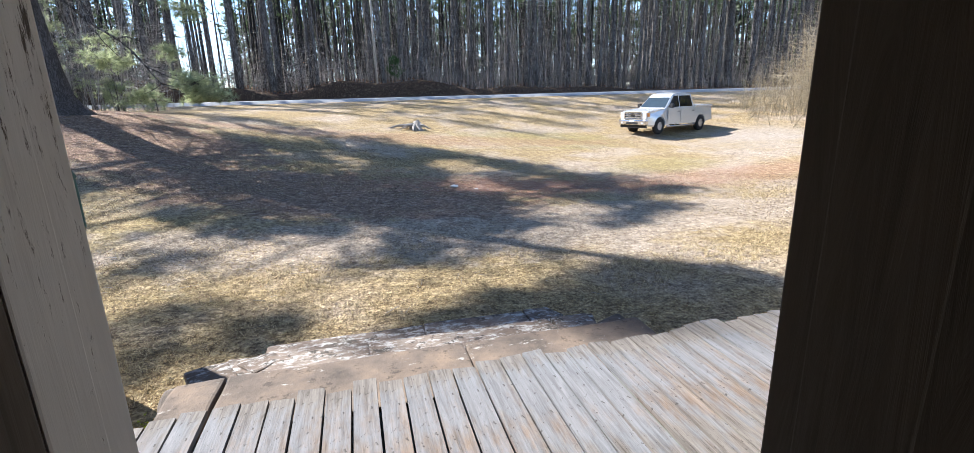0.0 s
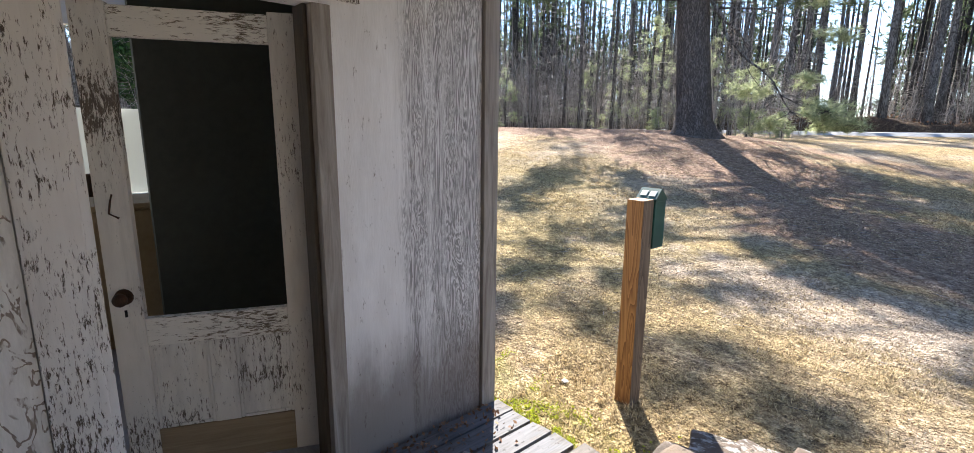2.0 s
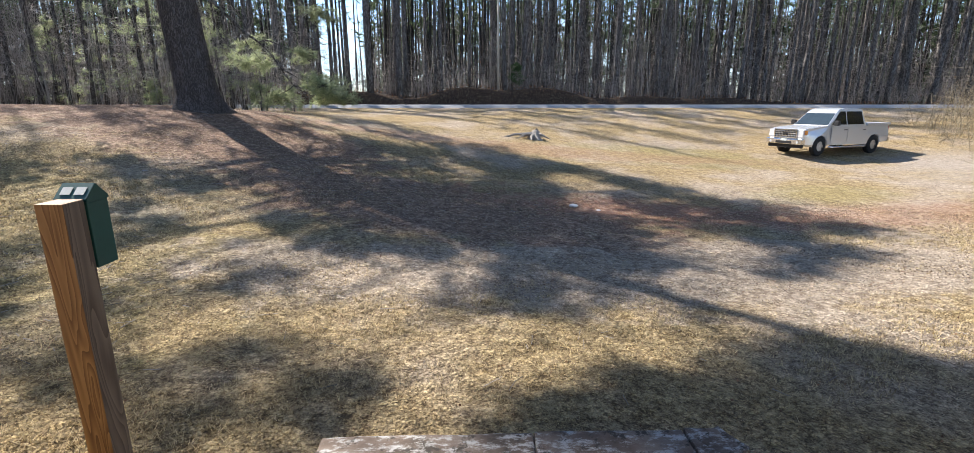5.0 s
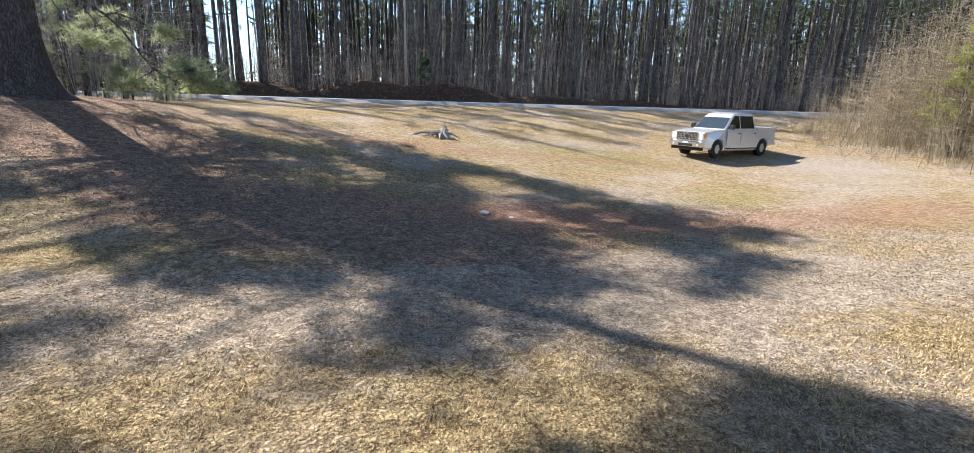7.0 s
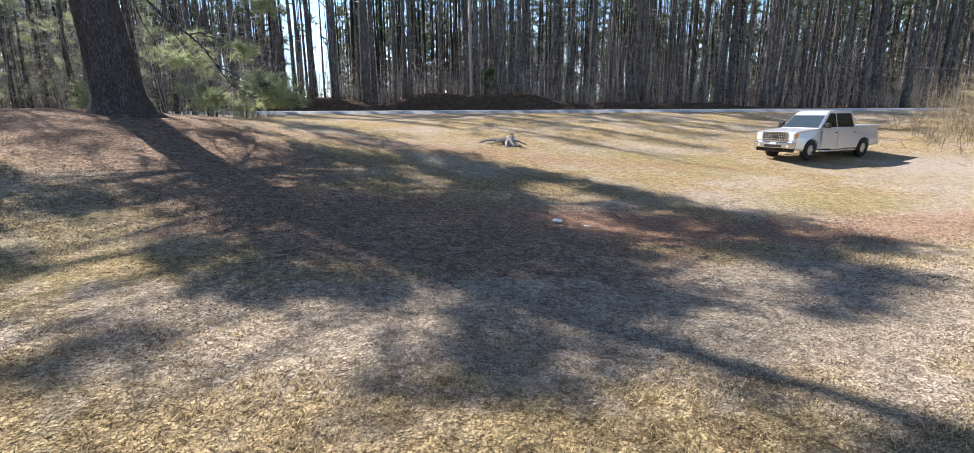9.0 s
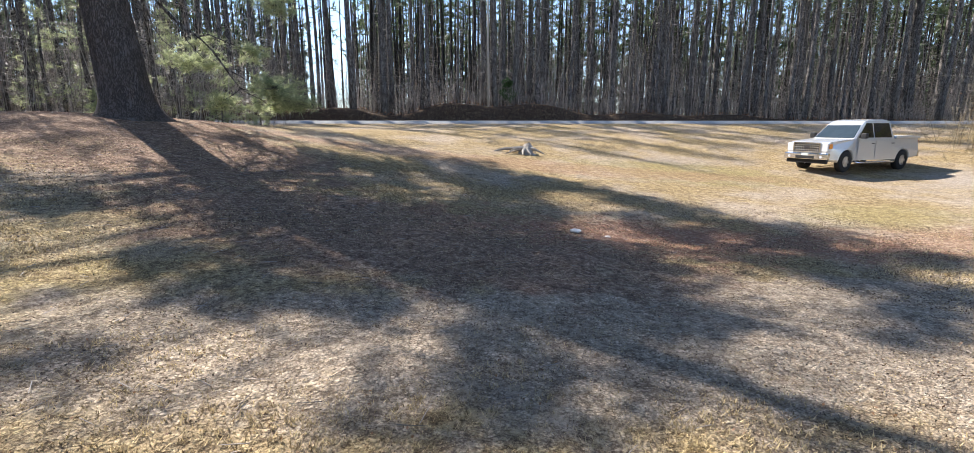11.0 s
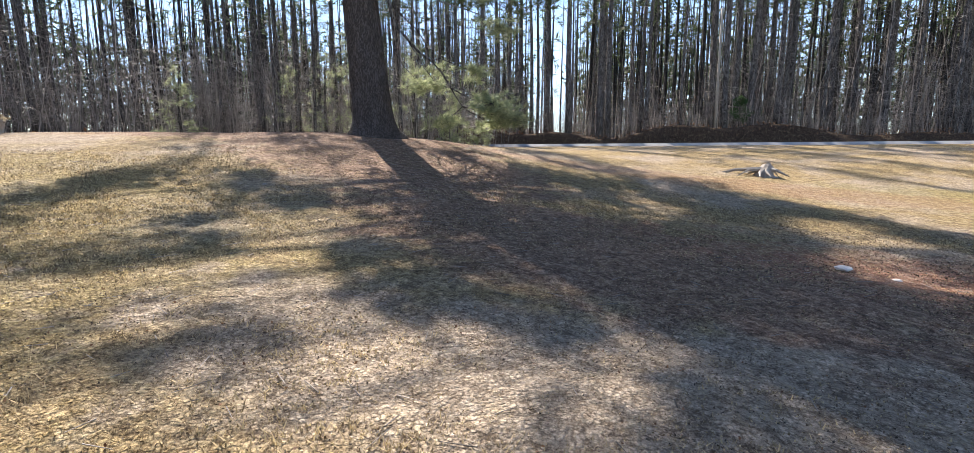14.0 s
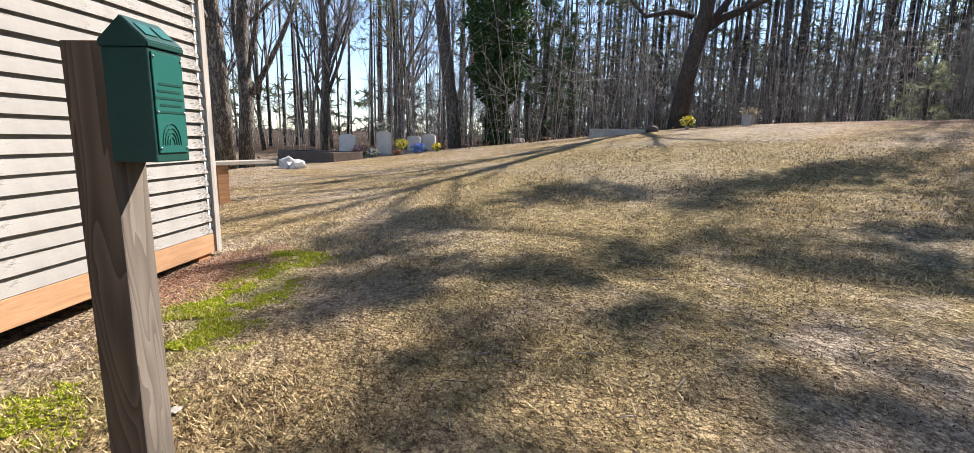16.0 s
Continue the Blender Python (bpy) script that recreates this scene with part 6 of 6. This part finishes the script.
headstone((-18.3, -3.7), 72, 0.75, 0.95, "pale upright gravestone with a rounded top")
headstone((-18.75, -2.35), 75, 0.62, 1.0, "pale upright gravestone with white flowers on top")
headstone((-19.9, -1.35), 75, 0.60, 0.72, "small pale rounded gravestone")
headstone((-20.2, -0.75), 75, 0.60, 0.75, "small pale rounded gravestone")
posy("white_flowers", (-18.75, -2.35), PETAL_WHITE, "bunch of white artificial flowers on a gravestone", 0.30, 0.16, height(-18.75, -2.35) + 1.0)
posy("yellow_green_flowers", (-18.6, -1.6), PETAL_YELLOW, "yellow and green flower bunch beside a gravestone", 0.26, 0.45)
posy("blue_flowers", (-18.8, -0.95), PETAL_BLUE, "bright blue flower bunch on the ground by the graves", 0.30, 0.2)
posy("yellow_flowers", (-18.9, -0.2), PETAL_YELLOW, "pale yellow flowers at the end of the graves", 0.2, 0.2)
posy("pink_flowers", (-17.9, -3.15), PETAL_PINK, "faded pink flowers by the grave curb", 0.28, 0.3)
posy("pink_flowers", (-17.8, -2.55), PETAL_WHITE, "faded cream flowers by the grave curb", 0.22, 0.2)
posy("yellow_daffodils", (-16.0, 8.75), PETAL_YELLOW, "yellow and rust flowers on the rise", 0.24, 0.28)


def grave_curb(at, rz, L, w, h, mat, label):
    t = thing("grave_curb", label, "curb", (at[0], at[1], height(*at)), rz, group="grave borders")
    for name, lo, hi in (("long_side", (-L / 2, -w / 2, -0.3), (L / 2, -w / 2 + 0.15, h)), ("long_side", (-L / 2, w / 2 - 0.15, -0.3), (L / 2, w / 2, h)),
                         ("short_side", (-L / 2, -w / 2 + 0.152, -0.3), (-L / 2 + 0.15, w / 2 - 0.152, h)), ("short_side", (L / 2 - 0.15, -w / 2 + 0.152, -0.3), (L / 2, w / 2 - 0.152, h))):
        part(name, boxes((lo, hi), bevel=0.012), mat, t)
    part("fill", boxes(((-L / 2 + 0.152, -w / 2 + 0.152, -0.3), (L / 2 - 0.152, w / 2 - 0.152, h - 0.06))), STONE, t)


grave_curb((-16.9, -4.3), 62, 3.0, 1.4, 0.36, WALL_BLOCK, "low dark stone border around a grave plot")
grave_curb((-17.0, 6.6), 80, 1.9, 1.0, 0.2, STONE, "low grey stone slab border of a grave")
urn = thing("stone_urn", "grey stone planter with dry flowers", "planter", (-15.9, 10.7, height(-15.9, 10.7)))
part("pot", tube(bmesh.new(), [(0, 0, -0.1), (0, 0, 0.02), (0, 0, 0.28), (0, 0, 0.36)], [0.17, 0.17, 0.22, 0.26], 4), STONE, urn)
sp = Soup()
sp.leaves(np.random.default_rng(2), np.random.default_rng(3).normal(0, 0.13, (90, 3)) * np.array((1, 1, 0.5)) + np.array((0, 0, 0.45)), 0.06)
tagged(new("dry_posy", sp.mesh("dry_posy", BRUSH)), kind="stuff").parent = urn


def rock(at, r, mat, label, seed=0, flat=0.6, name="rock", z=None, group=""):
    bm = bmesh.new()
    bmesh.ops.create_icosphere(bm, subdivisions=2, radius=r)
    for v in bm.verts:
        v.co += v.co.normalized() * noise.noise(v.co / r * 1.3 + Vector((seed, 0, 0))) * r * 0.45
        v.co.z *= flat
    ob = part(name, bm, mat)
    ob.location = (at[0], at[1], (height(*at) if z is None else z) + r * flat * 0.45)
    ob.rotation_euler = (0, 0, seed)
    return tagged(ob, label, name, group)


rock((-16.6, 7.75), 0.22, WALL_BLOCK, "dark rounded stone at the end of the grave slab", 3, 0.8)
rock((-18.9, -1.75), 0.2, BRICK, "reddish rounded stone among the graves", 5, 0.8)
rock((-24.0, 3.2), 0.3, STONE, "grey field stone in the grass", 6)
for i, (bx, by, r) in enumerate(((-13.4, -3.9, 0.28), (-13.1, -3.5, 0.22), (-13.9, -4.2, 0.2))):
    rock((bx, by), r, MARBLE, "white stone in a small heap beside the bare trees", 7 + i, 0.8, group="heap of white stones")
for i, (bx, by, r) in enumerate(((-0.55, 1.35, 0.03), (-4.6, 9.2, 0.05), (4.35, 10.6, 0.12), (4.9, 10.4, 0.06))):
    rock((bx, by), r, MARBLE if i > 1 else STONE, "pale stone lying on the bare ground", 20 + i, 0.35, group="loose stones on the lawn")

bench = thing("plank_bench", "yellowed wooden plank on two short legs beside the store", "bench", (-6.15, -1.75, height(-6.15, -1.75)), 151)
part("plank", boxes(((-0.95, -0.16, 0.62), (0.95, 0.16, 0.68)), bevel=0.006), GREY_WOOD, bench)
for lx in (-0.8, 0.02):
    part("leg", boxes(((lx - 0.09, -0.12, -0.1), (lx + 0.09, 0.12, 0.619)), bevel=0.006), SILL_WOOD, bench)


def stump():
    x0, y0 = 4.6, 20.6
    t = thing("rotten_stump", "grey rotten tree stump with splayed roots", "stump", (x0, y0, height(x0, y0)))
    rng = random.Random(2)
    bm = bmesh.new()
    tube(bm, [(0, 0, -0.1), (0, 0, 0.1), (0.05, 0, 0.3), (0.1, 0.03, 0.42)], [0.42, 0.30, 0.16, 0.05], 9)
    for v in bm.verts:
        v.co += Vector((1, 1, 1)) * noise.noise(v.co * 5) * 0.08
    part("wood", bm, GREY_WOOD, t)
    for k in range(9):
        a = k * 0.7 + rng.uniform(-0.2, 0.2)
        L = rng.uniform(0.5, 1.1) if k else 1.7
        if k == 0:
            a = math.pi
        part("root", tube(bmesh.new(), [(0.1 * math.cos(a), 0.1 * math.sin(a), 0.2), (L * 0.5 * math.cos(a), L * 0.5 * math.sin(a), 0.08 + rng.uniform(0, 0.12)), (L * math.cos(a + 0.2), L * math.sin(a + 0.2), 0.0)], [0.09, 0.05, 0.015], 6), GREY_WOOD, t)


stump()
PX, PY = 4.0, 41.6
pole = thing("utility_pole", "slim grey pole standing behind the road", "pole", (PX, PY, height(PX, PY)))
part("shaft", tube(bmesh.new(), [(0, 0, -0.3), (0, 0, 4), (0, 0, 8)], [0.09, 0.08, 0.07], 8), GREY_WOOD, pole, smooth=True)

# ---- clutter on the porch ----
rock((-0.16, -1.22), 0.06, TAN_BOARD, "pale tan stone lying in the doorway", 2, 0.45, "rock", 0.012)
rock((0.22, -0.72), 0.05, STONE, "flat pale flake of concrete on the planks", 8, 0.25, "rock", 0.0)
stick_ob = part("board_scrap", boxes(((-0.035, -0.24, 0), (0.035, 0.24, 0.018)), bevel=0.003), GREY_WOOD)
stick_ob.matrix_world = pose(0.42, -0.62, 0.004, 0, 0, 24)
tagged(stick_ob, "grey scrap of board lying on the porch planks", "board")


def scatter():
    rng = np.random.default_rng(17)
    n = 420
    x = np.abs(rng.normal(0, 0.16, n)) + 0.03
    y = rng.uniform(-1.6, -0.06, n)
    sp = Soup()
    sp.leaves(rng, np.stack([x, y, np.full(n, 0.010)], 1), 0.014)
    tagged(new("porch_leaf_litter", sp.mesh("porch_leaf_litter", DRY_LEAVES)), "crumbled dry leaves along the foot of the porch wall", "leaves", kind="stuff")
    # leaves, twigs and cones strewn over the lawn
    n = 3600
    x, y = rng.normal(0.5, 5.5, n), rng.uniform(1.9, 17, n)
    k = ~((x < 3.9) & (x > 0.7) & (y < 1.9))
    x, y = x[k], y[k]
    sp = Soup()
    sp.leaves(rng, np.stack([x, y, height_grid(x, y) + 0.012], 1), 0.013)
    tagged(new("strewn_leaves", sp.mesh("strewn_leaves", DRY_LEAVES)), "small dry leaves strewn over the lawn", "leaves", kind="stuff")
    n = 1300
    x, y = rng.normal(-2, 4.5, n), rng.uniform(2.5, 17, n)
    z = height_grid(x, y) + 0.012
    a = rng.uniform(0, math.tau, n)
    L = rng.uniform(0.04, 0.22, n)
    sp = Soup()
    sp.sticks(np.stack([x, y, z], 1), np.stack([x + L * np.cos(a), y + L * np.sin(a), z + 0.012], 1), 0.004, 0.002)
    tagged(new("fallen_twigs", sp.mesh("fallen_twigs", TWIGS)), "fallen twigs strewn over the lawn", "twigs", kind="stuff")


scatter()


def chaff():
    """Crumbs of bark, straw and leaf over the near lawn."""
    rng = np.random.default_rng(71)
    for name, n, lo, hi, mat, label in (("bark_crumbs", 80000, 0.004, 0.014, DARK_CRUMBS, "dark crumbs of bark and leaf in the grass"), ("straw_crumbs", 70000, 0.004, 0.012, STRAW, "pale crumbs of straw over the lawn")):
        r = 1.2 + 13.5 * rng.uniform(0, 1, n) ** 0.62
        a = rng.uniform(-1.35, 1.35, n)
        x, y = 2.0 - r * np.sin(a), 0.9 + r * np.cos(a)
        k = ~((x < 3.9) & (x > 0.7) & (y < 1.85)) & (y > 0.4) & ~((np.abs(x + 0.09) < 0.1) & (np.abs(y - 1.565) < 0.1))
        x, y, r = x[k], y[k], r[k]
        sp = Soup()
        for q0, q1 in ((0, 4), (4, 8), (8, 16)):
            m = (r >= q0) & (r < q1)
            z = height_grid(x[m], y[m]) + rng.uniform(0.001, 0.016, m.sum())
            sp.leaves(rng, np.stack([x[m], y[m], z], 1), lo + (hi - lo) * (q1 / 16))
        tagged(new(name, sp.mesh(name, mat)), label, "litter", kind="stuff")


chaff()


def grass():
    """Short dry grass where the walk passes."""
    rng = np.random.default_rng(12)
    n = 400000
    r = 1.2 + 12.5 * rng.uniform(0, 1, n) ** 0.75
    a = rng.uniform(-1.25, 2.4, n)
    x, y = 1.6 - r * np.sin(a), 1.2 + r * np.cos(a)
    hub = rng.integers(0, n // 7, n)
    spread = 0.010 + 0.0035 * r[hub]
    x, y = x[hub] + rng.normal(0, 1, n) * spread, y[hub] + rng.normal(0, 1, n) * spread
    patch = np.sin(x * 0.9 + 1.3 * np.sin(y * 0.7)) + np.cos(y * 1.1 + x * 0.35) + 0.7 * np.sin(x * 2.7 - y * 2.1)
    dirt = np.exp(-(((x - 5.5) / 7.0) ** 2 + ((y - 6.1) / 1.6) ** 2) ** 2) + np.exp(-(((x - 1) / 4.5) ** 2 + ((y - 9.3) / 2.2) ** 2) ** 2)
    dirt = np.minimum(dirt + np.exp(-(((x - 6.4) / 4.6) ** 2 + ((y - 10.3) / 1.8) ** 2) ** 2) + np.exp(-(((x + 5.2) / 5.0) ** 2 + ((y - 13.6) / 3.0) ** 2) ** 2), 1.1)
    dens = np.clip(0.6 + 0.3 * patch - 1.0 * dirt, 0.02, 1)
    keep = (rng.uniform(0, 1, n) < dens) & ~((x > 0.75) & (x < 3.85) & (y < 1.75)) & (y > 0.12) & ~((x > -0.2) & (y < 0.3))
    x, y = x[keep], y[keep]
    n = len(x)
    z = height_grid(x, y) - 0.006
    h = rng.uniform(0.015, 0.045, n) * (1 - 0.35 * dirt[keep])
    az = rng.uniform(0, math.tau, n)
    lean = rng.uniform(0.3, 1.6, n) * h
    w = rng.uniform(0.0018, 0.0042, n) * (1 + np.hypot(x - 2, y - 2) * 0.14)
    A = np.stack([x - w * np.sin(az), y + w * np.cos(az), z], 1)
    B = np.stack([x + w * np.sin(az), y - w * np.cos(az), z], 1)
    C = np.stack([x + lean * np.cos(az), y + lean * np.sin(az), z + h], 1)
    sp = Soup()
    sp.add(np.stack([A, B, C], 1).reshape(-1, 3), np.arange(n * 3).reshape(n, 3))
    tagged(new("dry_grass", sp.mesh("dry_grass", STRAW)), "short straw-coloured winter grass", "grass", kind="stuff")


grass()


def moss_bed():
    """Bright moss along the drip line of the wing."""
    rng = np.random.default_rng(22)
    n = 26000
    x = rng.uniform(-3.3, 1.0, n)
    mid = np.where(x < -0.9, 0.85 + 0.08 * (x + 1.9), 0.70)
    y = mid + rng.normal(0, 0.2, n)
    lump = np.array([2.2 * noise.noise(Vector((u * 3.2, v * 3.6, 1.0))) + noise.noise(Vector((u * 9, v * 9, 4.0))) for u, v in zip(x, y)])
    k = (lump > -0.15) & (y > 0.14) & ((x < -0.75) | ((rng.random(n) < 0.4) & (lump > 0.1))) & ~((x > 0.65) & (y > 0.1)) & ~((x > -1.15) & (x < -0.75))
    x, y, lump = x[k], y[k], lump[k]
    sp = Soup()
    z = height_grid(x, y)
    sp.tufts(rng, np.stack([x, y, z + 0.004 * lump], 1), 0.022, 4, -0.35, 0.005)
    tagged(new("moss", sp.mesh("moss", MOSS)), "bright yellow-green moss beside the store", "moss", kind="stuff")


moss_bed()
